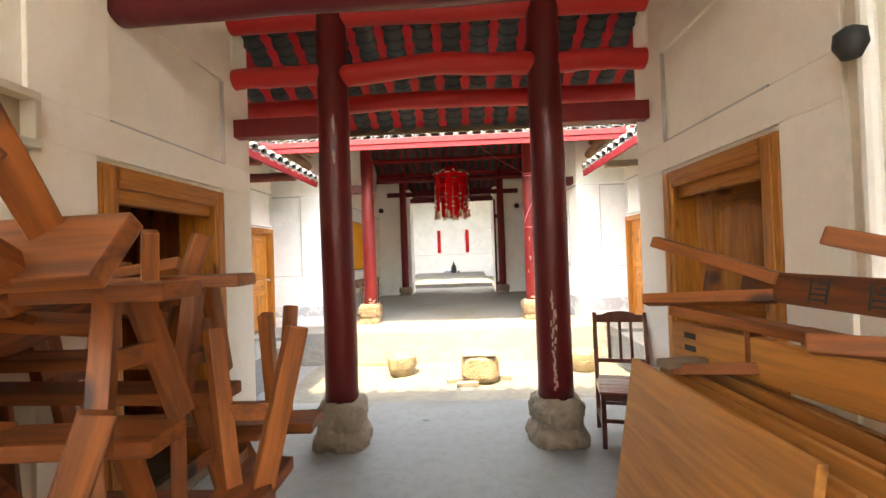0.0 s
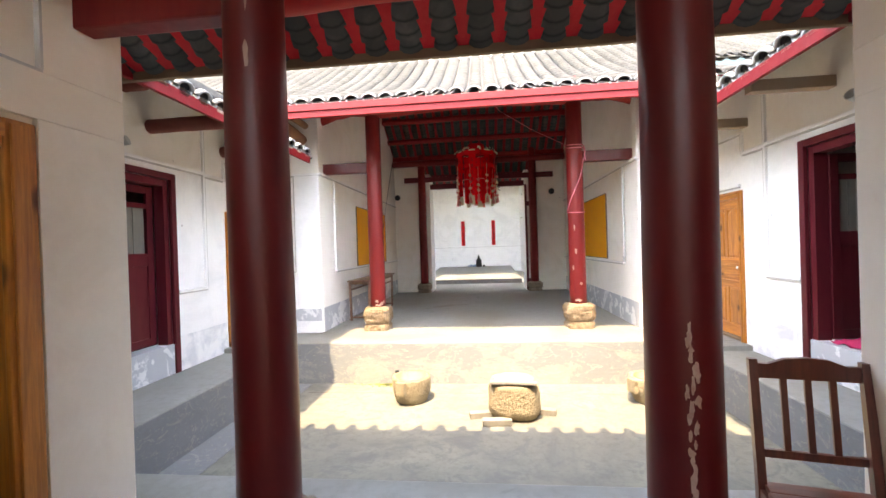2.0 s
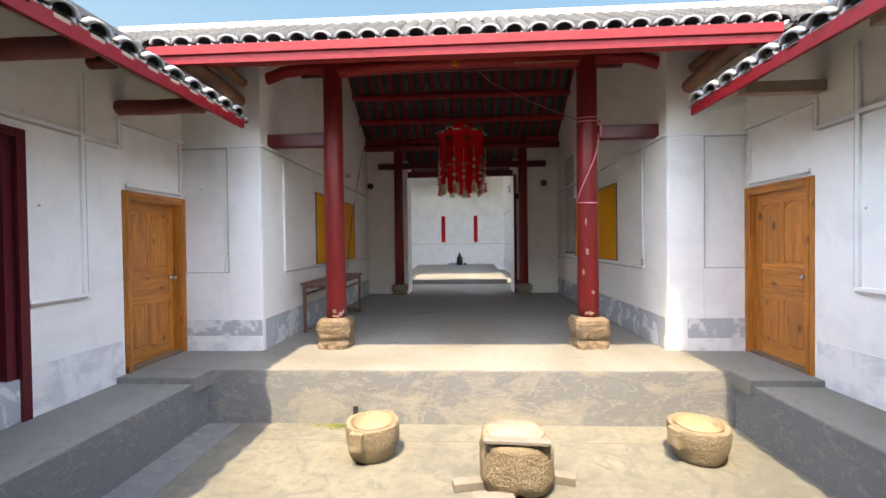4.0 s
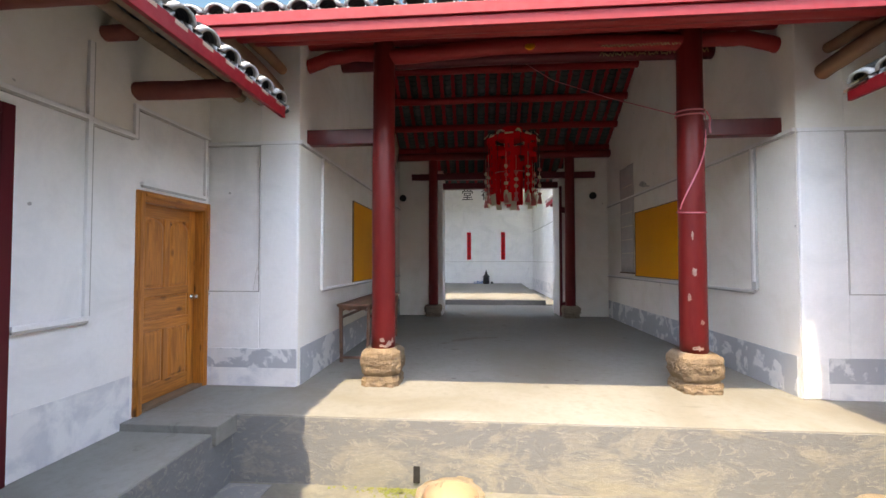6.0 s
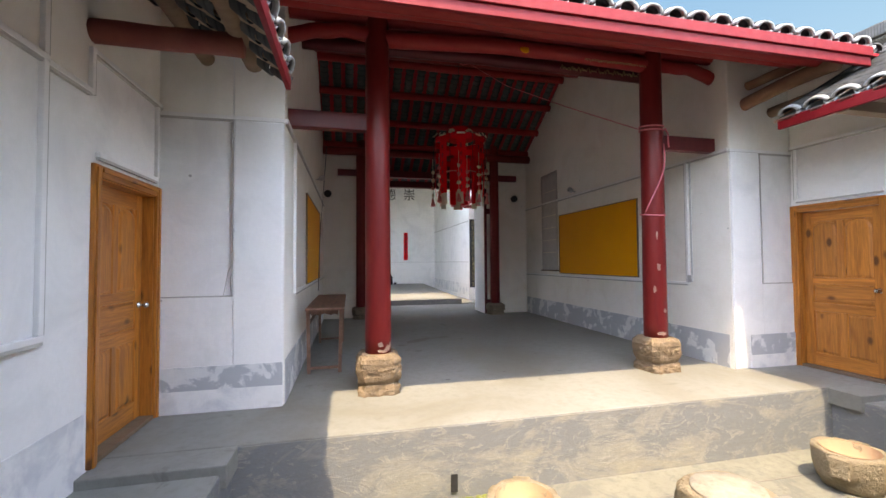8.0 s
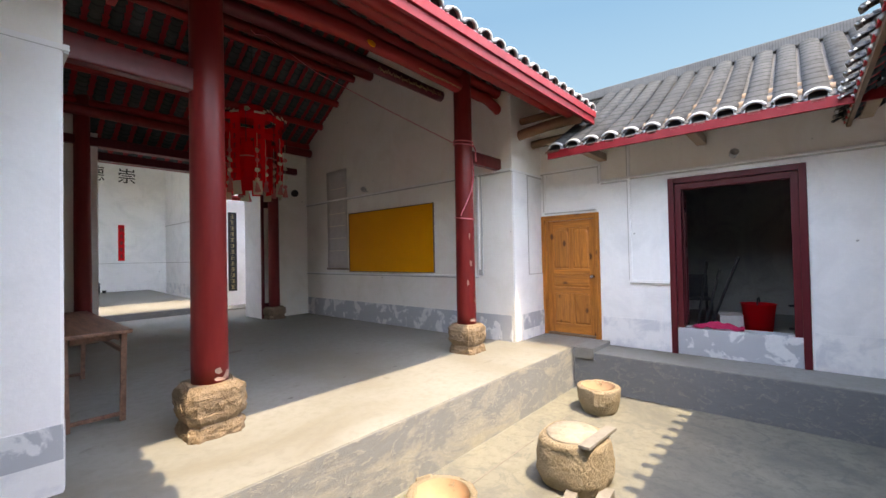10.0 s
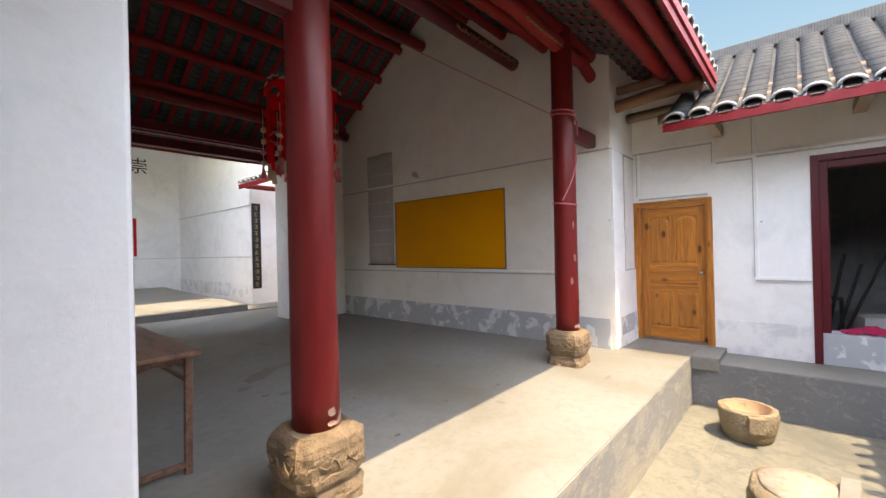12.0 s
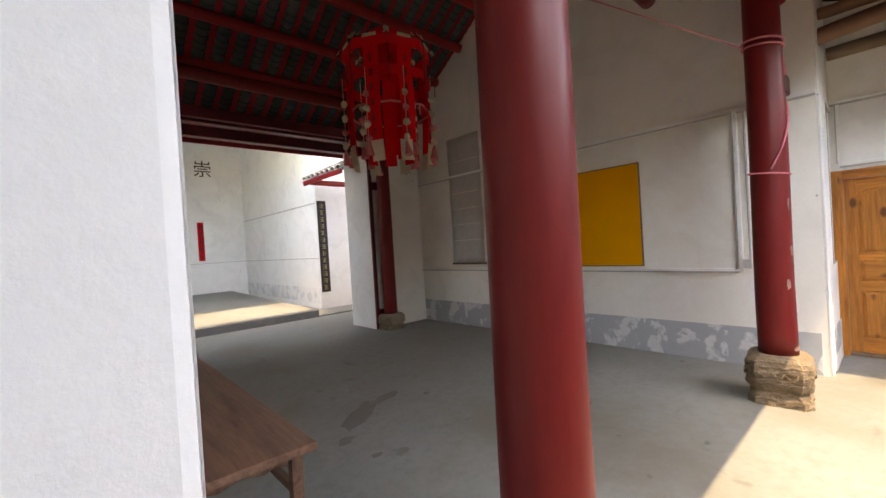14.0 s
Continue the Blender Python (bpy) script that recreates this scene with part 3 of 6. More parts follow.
# raised plaster bands and recessed-panel edges on the walls, with painted shadow lines
def band(parent, *b):
    ob = part("band", bx(*b, bevel=0.006), PLASTER, parent)
    x0, x1, y0, y1, z0, z1 = b
    # grey strip beside the band paints the shadow it throws
    if z1 - z0 < 0.06:
        part("joint", bx(x0 + 0.004, x1 - 0.004, y0 + 0.002, y1 - 0.002, z0 - 0.018, z0 + 0.002), SHADE_AND_CRACK, parent)
    else:
        part("joint", bx(x0 + 0.004, x1 - 0.004, y1 - 0.002, y1 + 0.010, z0, z1), SHADE_AND_CRACK, parent)
    return ob


T = 0.034
for wl, x0, x1 in ((w_west, XL, XL + T), (w_east, XR - T, XR)):
    band(wl, x0, x1, 3.68, 7.28, 2.64, 2.68)
    band(wl, x0, x1, 7.24, 7.28, 1.03, 2.64)
    band(wl, x0, x1, 7.24, 7.28, 2.68, 3.3)
    band(wl, x0, x1, 6.72, 7.28, 0.99, 1.03)
    band(wl, x0, x1, 7.28, 7.70, 2.62, 2.655)
    band(wl, x0, x1, 7.70, 7.735, 2.62, 2.95)
    band(wl, x0, x1, 7.735, 8.79, 2.915, 2.95)
    band(wl, x0, x1, 7.80, 8.72, 2.20, 2.235)
    band(wl, x0, x1, 8.70, 8.735, 2.235, 2.90)
for wl, x0, x1, xp in ((w_sw, XL + 0.003, HL, HL - 0.47), (w_se, HR, XR - 0.003, HR + 0.47)):
    y0, y1 = Y_SOUTH - 0.022, Y_SOUTH
    band(wl, x0, x1, y0, y1, 2.85, 2.89)
    pa, pb = (x0 + 0.03, xp) if xp < 0 else (xp, x1 - 0.03)
    # thin grey strips draw the panel's edge shadow
    part("joint", bx(pa, pb, y0 - 0.004, y1, 1.115, 1.127), SHADE_AND_CRACK, wl, "dirty edge of the recessed panel, its shadow line painted in")
    part("joint", bx(xp - 0.006, xp + 0.006, y0 - 0.012, y1, 1.127, 2.84), SHADE_AND_CRACK, wl, "dirty edge of the recessed panel, its shadow line painted in")
    if xp < 0:
        part("pilaster", bx(xp, HL - 0.002, Y_SOUTH - 0.028, Y_SOUTH, Z_PLAT, 2.85, bevel=0.02), PLASTER, wl)
        part("panel_sill", bx(x0, xp, y0, y1, Z_PLAT, 1.12, bevel=0.006), PLASTER, wl)
        part("pilaster", bx(xp, HL - 0.002, Y_SOUTH - 0.012, Y_SOUTH, 2.89, 4.15, bevel=0.006), PLASTER_DIM, wl)
    else:
        part("pilaster", bx(HR + 0.002, xp, Y_SOUTH - 0.028, Y_SOUTH, Z_PLAT, 2.85, bevel=0.02), PLASTER, wl)
        part("panel_sill", bx(xp, x1, y0, y1, Z_PLAT, 1.12, bevel=0.006), PLASTER, wl)
        part("pilaster", bx(HR + 0.002, xp, Y_SOUTH - 0.012, Y_SOUTH, 2.89, 4.15, bevel=0.006), PLASTER_DIM, wl)
for wl, x0, x1 in ((w_hw, HL, HL + T), (w_he, HR - T, HR)):
    band(wl, x0, x1, Y_SOUTH, 15.08, 2.86, 2.90)
    band(wl, x0, x1, 9.5, 15.08, 1.085, 1.12)
    band(wl, x0, x1, 9.46, 9.50, 1.085, 2.86)
    part("dado", bx(x0, (x0 + x1) / 2 - 0.008 if x0 < 0 else x1, Y_SOUTH + 0.05, 15.08, Z_PLAT, 0.46) if x0 < 0 else bx(x1 - 0.006, x1, Y_SOUTH + 0.05, 15.08, Z_PLAT, 0.46), DADO, wl, "patchy blue-grey cement band along the floor")
for wl, b in ((w_re, (1.89, 1.92)), (w_rw, (-3.25, -3.22))):
    band(wl, *b, 18.83, 24.99, 2.93, 2.96)
    band(wl, *b, 18.83, 24.99, 1.435, 1.46)
    part("dado", bx(*((b[1] - 0.006, b[1]) if b[0] > 0 else (b[0], b[0] + 0.006)), 18.83, 24.99, 0.2, 0.62), DADO_FAINT, wl, "patchy blue-grey cement band along the floor")
part("band", bx(-3.2, 1.88, 24.975, 25.0, 1.44, 1.465, bevel=0.006), PLASTER, w_rear)
# painted shadow line under the rear band
part("joint", bx(-3.2, 1.88, 24.978, 25.0, 1.425, 1.44), SHADE_AND_CRACK, w_rear)
# thicker plaster round the sunk panels over the entrance hall doorways
for wl, a, b, y0, y1 in ((w_fw, FL, FL + 0.026, 2.16, 3.26), (w_fe, FR - 0.026, FR, 2.12, 3.19)):
    for q in ((1.73, FDOOR[0] - 0.06, Z_FRONT, 2.08), (FDOOR[1] + 0.06, 3.646, Z_FRONT, 2.08), (1.73, 3.646, 2.08, 2.285),
              (1.73, y0, 2.285, 3.9), (y1, 3.646, 2.285, 3.16), (y0, y1, 2.97, 3.16), (3.42, 3.646, 3.16, 3.42)):
        part("plaster_coat", bx(a, b, *q, bevel=0.004), PLASTER_WARM, wl)
    c, d = (a, b + 0.001) if a < 0 else (a - 0.001, b)
    # grey strips paint the shadow round the sunk panel
    part("joint", bx(c, d, y0 + 0.01, y1 - 0.002, 2.284, 2.296), SHADE_AND_CRACK, wl, "dirty lower edge of the sunk panel, its shadow line painted in")
    part("joint", bx(c, d, y1 - 0.011, y1 + 0.001, 2.296, 2.965), SHADE_AND_CRACK, wl, "dirty edge of the sunk panel, its shadow line painted in")
part("dado", bx(XL, XL + 0.006, 6.72, 7.72, Z_GAL, 0.42), DADO_FAINT, w_west, "patchy blue-grey cement band along the floor")
part("dado", bx(XR - 0.006, XR, 6.72, 7.72, Z_GAL, 0.42), DADO_FAINT, w_east, "patchy blue-grey cement band along the floor")
part("dado", bx(XL, XL + 0.006, 3.68, 5.12, Z_GAL, 0.42), DADO_FAINT, w_west, "patchy blue-grey cement band along the floor")
part("dado", bx(XR - 0.006, XR, 3.68, 5.12, Z_GAL, 0.42), DADO_FAINT, w_east, "patchy blue-grey cement band along the floor")
part("dado", bx(XL + 0.03, HL - 0.01, Y_SOUTH - 0.034, Y_SOUTH - 0.02, 0.24, 0.46), DADO, w_sw, "patchy blue-grey cement band along the floor")
part("dado", bx(HR + 0.25, XR - 0.03, Y_SOUTH - 0.034, Y_SOUTH - 0.02, 0.20, 0.46), DADO, w_se, "patchy blue-grey cement band along the floor")

part("dado", bx(XL + 0.03, HL - 0.01, Y_SOUTH - 0.034, Y_SOUTH - 0.02, Z_PLAT, 0.24), DADO_FAINT, w_sw, "thin whitewash over grey cement")
part("dado", bx(HR + 0.25, XR - 0.03, Y_SOUTH - 0.034, Y_SOUTH - 0.02, Z_PLAT, 0.20), DADO_FAINT, w_se, "thin whitewash over grey cement")
for wl, x0, x1, zt in ((w_west, XL, XL + 0.004, 3.69), (w_east, XR - 0.004, XR, 3.59)):
    part("upper_plaster", bx(x0, x1, 4.13, 7.70, 2.68, zt), PLASTER_DIM, wl, "older cream plaster above the band")
    part("upper_plaster", bx(x0, x1, 7.70, 8.79, 2.95, zt), PLASTER_DIM, wl, "older cream plaster above the band")
for wl, x0, x1 in ((w_sw, XL + 0.005, HL - 0.48), (w_se, HR + 0.48, XR - 0.005)):
    part("upper_plaster", bx(x0, x1, Y_SOUTH - 0.004, Y_SOUTH, 2.89, 4.2), PLASTER_DIM, wl, "older cream plaster above the band")

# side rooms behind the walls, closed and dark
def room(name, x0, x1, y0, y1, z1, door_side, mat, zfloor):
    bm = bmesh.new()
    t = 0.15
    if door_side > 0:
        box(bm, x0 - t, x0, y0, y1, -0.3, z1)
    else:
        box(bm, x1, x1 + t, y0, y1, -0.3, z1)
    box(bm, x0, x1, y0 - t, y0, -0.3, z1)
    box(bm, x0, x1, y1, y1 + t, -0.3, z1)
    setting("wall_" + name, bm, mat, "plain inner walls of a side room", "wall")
    setting("ceiling_" + name, bx(x0 - t, x1 + t, y0 - t, y1 + t, z1, z1 + 0.1), OLD_WOOD, "dark board ceiling of a side room", "ceiling")
    setting("floor_" + name, bx(x0, x1, y0, y1, -0.3, zfloor), CEMENT, "cement floor of a side room", "floor")


# the two store rooms get plaster with their shade already in the colour
room("room_west", -7.6, XL - 0.3, 4.6, 7.3, 3.0, 1, PLASTER_SHADED, 0.2)
room("room_east", XR + 0.3, 7.0, 4.6, 7.3, 3.0, -1, PLASTER_SHADED, 0.2)
room("room_front_west", -4.6, FL - 0.3, 0.6, 3.3, 2.7, 1, BENCH_Z, -0.06)
room("room_front_east", FR + 0.3, 4.3, 0.6, 3.3, 2.7, -1, BENCH_Z, -0.06)


# ---- roofs ----
def slope_points(prof, step):
    """Even steps along a line of (run, height) points."""
    out = []
    seg = [(Vector(a), Vector(b)) for a, b in zip(prof, prof[1:])]
    for a, b in seg:
        n = max(1, round((b - a).length / step))
        out += [a.lerp(b, i / n) for i in range(n)]
    out.append(Vector(prof[-1]))
    return out


def tile_row(prof, r, step, up=True, seg=6):
    """One row of overlapping curved tiles from eave to ridge: a barrel row (up) or a pan row."""
    pts = slope_points(prof, step)
    bm = bmesh.new()
    for i, (a, b) in enumerate(zip(pts, pts[1:])):
        d = (b - a).normalized()
        nrm = Vector((-d.y, d.x))
        if nrm.y < 0:
            nrm = -nrm
        jit = 0.004 * noise.noise((i * 0.7, r * 40, prof[0][0]))
        ra, rb = r + jit, r * 0.88 + jit
        rings = []
        for p, rad, lift in ((a, ra, 0.016 if up else -0.012), (b + d * 0.004, rb, 0.0)):
            ring = []
            for k in range(seg + 1):
                ang = math.pi * k / seg
                h = math.sin(ang) * rad * 0.62 * (1 if up else -1)
                q = p + nrm * (h + lift)
                ring.append(bm.verts.new((math.cos(ang) * rad, q.x, q.y)))
            rings.append(ring)
        for k in range(seg):
            bm.faces.new((rings[0][k], rings[0][k + 1], rings[1][k + 1], rings[1][k]))
        if up and i % 1 == 0:
            c = [bm.verts.new((v.co.x * 0.86, v.co.y + nrm.x * -0.012, v.co.z - 0.016)) for v in rings[0]]
            for k in range(seg):
                bm.faces.new((rings[0][k + 1], rings[0][k], c[k], c[k + 1]))
    return bm


def end_cap(r):
    """A white mortar lip at the end of a row."""
    bm = bmesh.new()
    seg = 8
    rings = []
    for rad, y in ((r * 1.0, -0.012), (r * 1.03, 0.03), (r * 0.78, 0.03), (r * 0.72, -0.012)):
        rings.append([bm.verts.new((math.cos(math.pi * k / seg) * rad, y, math.sin(math.pi * k / seg) * rad * 0.66 + 0.008)) for k in range(seg + 1)])
    for i in range(4):
        a, b = rings[i], rings[(i + 1) % 4]
        for k in range(seg):
            bm.faces.new((a[k], a[k + 1], b[k + 1], b[k]))
    for k in (0, seg):
        bm.faces.new([q[k] for q in rings])
    return bm


def pan_lip(w, sag=0.045):
    """The drooping white lip of the pan tile between two rows."""
    bm = bmesh.new()
    seg = 6
    rings = []
    for y, dz in ((0.0, 0.0), (0.06, 0.0), (0.06, -0.022), (0.0, -0.03)):
        rings.append([bm.verts.new(((k / seg - 0.5) * w, y, -sag * math.sin(math.pi * k / seg) + 0.012 + dz)) for k in range(seg + 1)])
    for i in range(4):
        a, b = rings[i], rings[(i + 1) % 4]
        for k in range(seg):
            bm.faces.new((a[k], a[k + 1], b[k + 1], b[k]))
    for k in (0, seg):
        bm.faces.new([q[k] for q in rings])
    return bm


def roof_slope(name, prof, width, m, label, pitch=PITCH, step=0.07, rafters=True, rafter_mat=None, caps=True, under=None, barrel_r=0.43, pan_w=0.42, sag=0.045, jut=0.0):
    """A tiled slope in its own frame: x along the eave from 0, y up the run, z height."""
    th = thing(name, label, "roof", m, kind="structure")
    n = max(1, round(width / pitch))
    p = width / n
    barrel = mesh_of("tile_row", tile_row(prof, p * barrel_r, step), TILE, True)
    pan_prof = [(a, b - 0.004) for a, b in prof]
    pan = mesh_of("pan_row", tile_row(pan_prof, p * 0.42, step * 2, False), under or TILE_UNDER, True)
    cap = mesh_of("tile_end", end_cap(p * barrel_r), LIME, True)
    lip = mesh_of("pan_end", pan_lip(p * pan_w, sag), LIME, True)
    d0 = (Vector(prof[1]) - Vector(prof[0])).normalized()
    tilt = math.degrees(math.atan2(d0.y, d0.x))
    nose = mesh_of("tile_nose", tile_row([(0, 0), (max(jut, 0.01) * 1.5, 0)], p * barrel_r, 0.2), TILE, True) if jut else None
    for i in range(n):
        x = (i + 0.5) * p
        share("tile_row", barrel, th, pose(x, 0, 0.012))
        share("pan_row", pan, th, pose(x + p / 2, 0, 0))
        if caps:
            share("tile_end", cap, th, pose(x, prof[0][0] - jut, prof[0][1] + 0.012 - jut * d0.y / d0.x, tilt))
            if jut:
                share("tile_nose", nose, th, pose(x, prof[0][0] - jut, prof[0][1] + 0.012 - jut * d0.y / d0.x, tilt))
            share("pan_end", lip, th, pose(x + p / 2, prof[0][0] - 0.01, prof[0][1], tilt))
    lo = [(a + 0.02, b - 0.002) for a, b in prof]
    part("underlay", prism(bmesh.new(), lo + [(a, b + 0.006) for a, b in lo[::-1]], 0, 0.0, width), TILE, th)
    if rafters:
        bm = bmesh.new()
        lo = [(a, b - 0.035) for a, b in prof]
        hi = [(a, b - 0.005) for a, b in prof]
        prism(bm, lo + hi[::-1], 0, -p * 0.22, p * 0.22)
        raf = mesh_of("rafter", bm, rafter_mat or RAFTER)
        for i in range(n + 1):
            share("rafter", raf, th, pose(i * p + p * 0.5 if i < n else 0.02, 0, -0.012))
    return th


FRONT_EAVE = (4.80, 3.0)
# run measured inwards from the eave
front_prof = [(0, 3.0), (1.39, 3.70), (2.74, 4.55), (4.30, 5.6)]
main_f = [(0, 3.70), (0.78, 4.02), (1.43, 4.33), (2.68, 5.05), (3.78, 5.78), (4.58, 6.27)]
main_b = [(0, 3.75), (1.2, 4.40), (2.3, 5.05), (3.4, 5.78), (4.2, 6.27)]
side_prof = [(0, 3.05), (0.4, 3.265), (0.8, 3.49), (1.25, 3.75), (1.75, 4.055), (2.2, 4.34), (2.6, 4.60)]
XE0, XE1 = -3.62, 3.10
roof_slope("roof_main_front", main_f, XE1 - XE0, pose(XE0, 7.62, 0), "grey clay tile roof with white mortar drip tiles over red rafters", rafter_mat=RAFTER_SHADED)
roof_slope("roof_main_west", main_f[3:], 4.2, pose(XE0 - 4.2, 7.62, 0), "grey clay tile roof over the side wing", rafters=False, caps=False)
roof_slope("roof_main_east", main_f[3:], 4.2, pose(XE1, 7.62, 0), "grey clay tile roof over the side wing", rafters=False, caps=False)
roof_slope("roof_main_back", main_b, XE1 - XE0, pose(XE1, 16.40, 0, 0, 0, 180), "grey clay tile roof over red rafters", rafter_mat=RAFTER_SHADED)
roof_slope("roof_west", side_prof, 4.0, pose(-2.82, 4.12, 0, 0, 0, 90), "grey clay tile lean-to roof with white mortar drip tiles", rafter_mat=SAWN)
roof_slope("roof_east", side_prof, 4.0, pose(2.45, 8.12, 0, 0, 0, -90), "grey clay tile lean-to roof with white mortar drip tiles", step=0.034, rafter_mat=SAWN)
# where the hall roof runs on over the side walls
valley = [(0.2, 3.785), (0.78, 4.02), (1.43, 4.33), (2.68, 5.05)]
roof_slope("roof_valley_west", valley, 0.80, pose(XE0 - 0.80, 7.62, 0), "grey clay tiles where the hall roof meets the side roof", caps=False)
roof_slope("roof_valley_east", valley, 0.80, pose(XE1, 7.62, 0), "grey clay tiles where the hall roof meets the side roof", caps=False)
for wl, x0, x1 in ((w_west, XL - 0.3, XL), (w_east, XR, XR + 0.3)):
    part("upper_wall", prism(bmesh.new(), [(8.0, 3.59), (8.799, 3.59), (8.799, 4.12), (8.4, 3.95), (8.0, 3.77)], 0, x0 + 0.003, x1 - 0.003), PLASTER_DIM, wl)
roof_slope("roof_front", front_prof, 8.6, pose(4.15, FRONT_EAVE[0], 0, 0, 0, 180), "grey clay tile roof over red rafters", barrel_r=0.20, pan_w=0.96, sag=0.05, jut=0.08)
# added slope out of view; its edge limits sun and sky light
setting("roof_front_back", prism(bmesh.new(), [(0.5, 5.6), (0.5, 5.7), (-2.2, 4.2), (-2.2, 4.1)], 0, -4.45, 4.15), TILE_UNDER, "unseen back slope added to shape the entrance light", "roof")
setting("roof_ridge_main", bx(XE0 - 4.2, XE1 + 4.2, 12.08, 12.32, 6.22, 6.42, bevel=0.03), LIME, "pale grey mortar ridge of the main roof", "roof")
setting("roof_ridge_east", bx(4.94, 5.10, 4.0, 10.0, 4.58, 4.76, bevel=0.02), TILE, "grey tile ridge of the side roof", "roof")
setting("roof_ridge_west", bx(-5.5, -5.3, 4.0, 10.0, 4.56, 4.76, bevel=0.02), TILE, "grey tile ridge of the side roof", "roof")
# outer slopes and closures, so that no daylight leaks in
setting("roof_east_outer", prism(bmesh.new(), [(5.0, 4.54), (5.0, 4.60), (7.6, 3.1), (7.6, 3.04)], 1, 4.0, 8.8), TILE, "outer slope of the side roof", "roof")
setting("roof_west_outer", prism(bmesh.new(), [(-5.38, 4.54), (-5.38, 4.60), (-8.0, 3.1), (-8.0, 3.04)], 1, 4.0, 8.8), TILE, "outer slope of the side roof", "roof")
setting("roof_rear", prism(bmesh.new(), [(17.65, 5.6), (17.65, 5.68), (22.0, 7.6), (25.6, 6.4), (25.6, 6.3), (22.0, 7.5)], 0, -5.2, 4.2), TILE_UNDER, "dark tile roof of the rear hall", "roof")


# ---- eave boards ----
setting("eave_board_main", bx(XE0, XE1, 7.60, 7.645, 3.59, 3.69, bevel=0.005), RED_BRIGHT, "bright red painted eave board", "trim")
setting("eave_board_main_lower", bx(XE0, XE1, 7.625, 7.665, 3.495, 3.588, bevel=0.005), RED_BRIGHT, "red painted lower eave board", "trim")
setting("eave_board_east", bx(2.45, 2.49, 4.12, 8.12, 2.92, 3.035, bevel=0.005), RED_BRIGHT, "bright red painted eave board", "trim")
setting("eave_board_west", bx(-2.86, -2.82, 4.12, 8.12, 2.92, 3.035, bevel=0.005), RED_BRIGHT, "bright red painted eave board", "trim")
setting("eave_board_front", bx(-4.45, 4.15, 4.74, 4.78, 2.91, 2.98, bevel=0.005), OLD_WOOD, "weathered brown eave board", "trim")


# ---- columns and beams ----
def column_base(name, r, h, mat, label):
    """A square stone with chamfered corners: rough foot, narrow waist, carved band, tapered top."""
    th = thing(name, label, "column base")
    def octo(a, c, z):
        return [(a, -a + c, z), (a, a - c, z), (a - c, a, z), (-a + c, a, z), (-a, a - c, z), (-a, -a + c, z), (-a + c, -a, z), (a - c, -a, z)]
    def stack(rows, rough):
        bm = bmesh.new()
        rings = [[bm.verts.new(p) for p in octo(r * k, r * c, h * z)] for k, c, z in rows]
        for a, b in zip(rings, rings[1:]):
            for i in range(8):
                bm.faces.new((a[i], a[(i + 1) % 8], b[(i + 1) % 8], b[i]))
        bm.faces.new(rings[0][::-1])
        bm.faces.new(rings[-1])
        bmesh.ops.subdivide_edges(bm, edges=list(bm.edges), cuts=5, use_grid_fill=True)
        for v in bm.verts:
            q = v.co.z / h
            v.co += rough * Vector(noise.noise_vector(v.co * 13 + Vector((r, h, rough * 90))))
            if 0.48 < q < 0.80:
                # worn relief: scrolls sunk between raised edges
                deep = 0.020 * max(0.0, noise.noise(Vector((v.co.x * 24, v.co.y * 24, v.co.z * 34)))) + 0.010 * abs(noise.noise(v.co * 60))
                v.co.x *= 1 - deep / r
                v.co.y *= 1 - deep / r
            elif q < 0.28:
                v.co += 0.010 * Vector(noise.noise_vector(v.co * 34))
        return bm
    part("foot", stack([(0.98, 0.25, 0), (0.96, 0.25, 0.14), (0.90, 0.25, 0.25), (0.82, 0.28, 0.30)], 0.018), mat, th)
    part("drum", stack([(0.84, 0.26, 0.27), (0.97, 0.30, 0.38), (1.05, 0.34, 0.49), (1.07, 0.35, 0.79), (0.99, 0.33, 0.90), (0.80, 0.28, 1.0)], 0.015), mat, th)
    # raised zigzag carving on the band
    pan = bmesh.new()
    tube(pan, [((j - 6) * r * 0.10, -0.004 * (j % 2), h * (0.63 + 0.05 * (-1) ** (j // 2) + 0.11 * noise.noise((j * 1.7, r, 0)))) for j in range(13)], 0.006, 5)
    me = mesh_of("carving", pan, mat, True)
    for k in range(4):
        share("carving", me, th, pose(0, 0, 0, 0, 0, 90 * k) @ pose(0, -r * 1.055, 0))
    return th


base = column_base("column_base", 0.226, 0.43, STONE, "carved octagonal sandstone column base")
base.matrix_world = pose(-2.02, COL_Y, Z_PLAT - 0.006)
copy_thing(base, pose(1.55, COL_Y, Z_PLAT - 0.006, 0, 0, 6))
for o in [o for o in scene.objects if o.name.startswith("column_base") and o.type == 'EMPTY']:
    tagged(o, group="column bases")
bb = column_base("column_base", 0.21, 0.30, STONE_DARK, "dark worn stone column base")
bb.matrix_world = pose(-2.04, BACK_Y, Z_PLAT - 0.006)
copy_thing(bb, pose(1.50, BACK_Y - 0.05, Z_PLAT - 0.006))


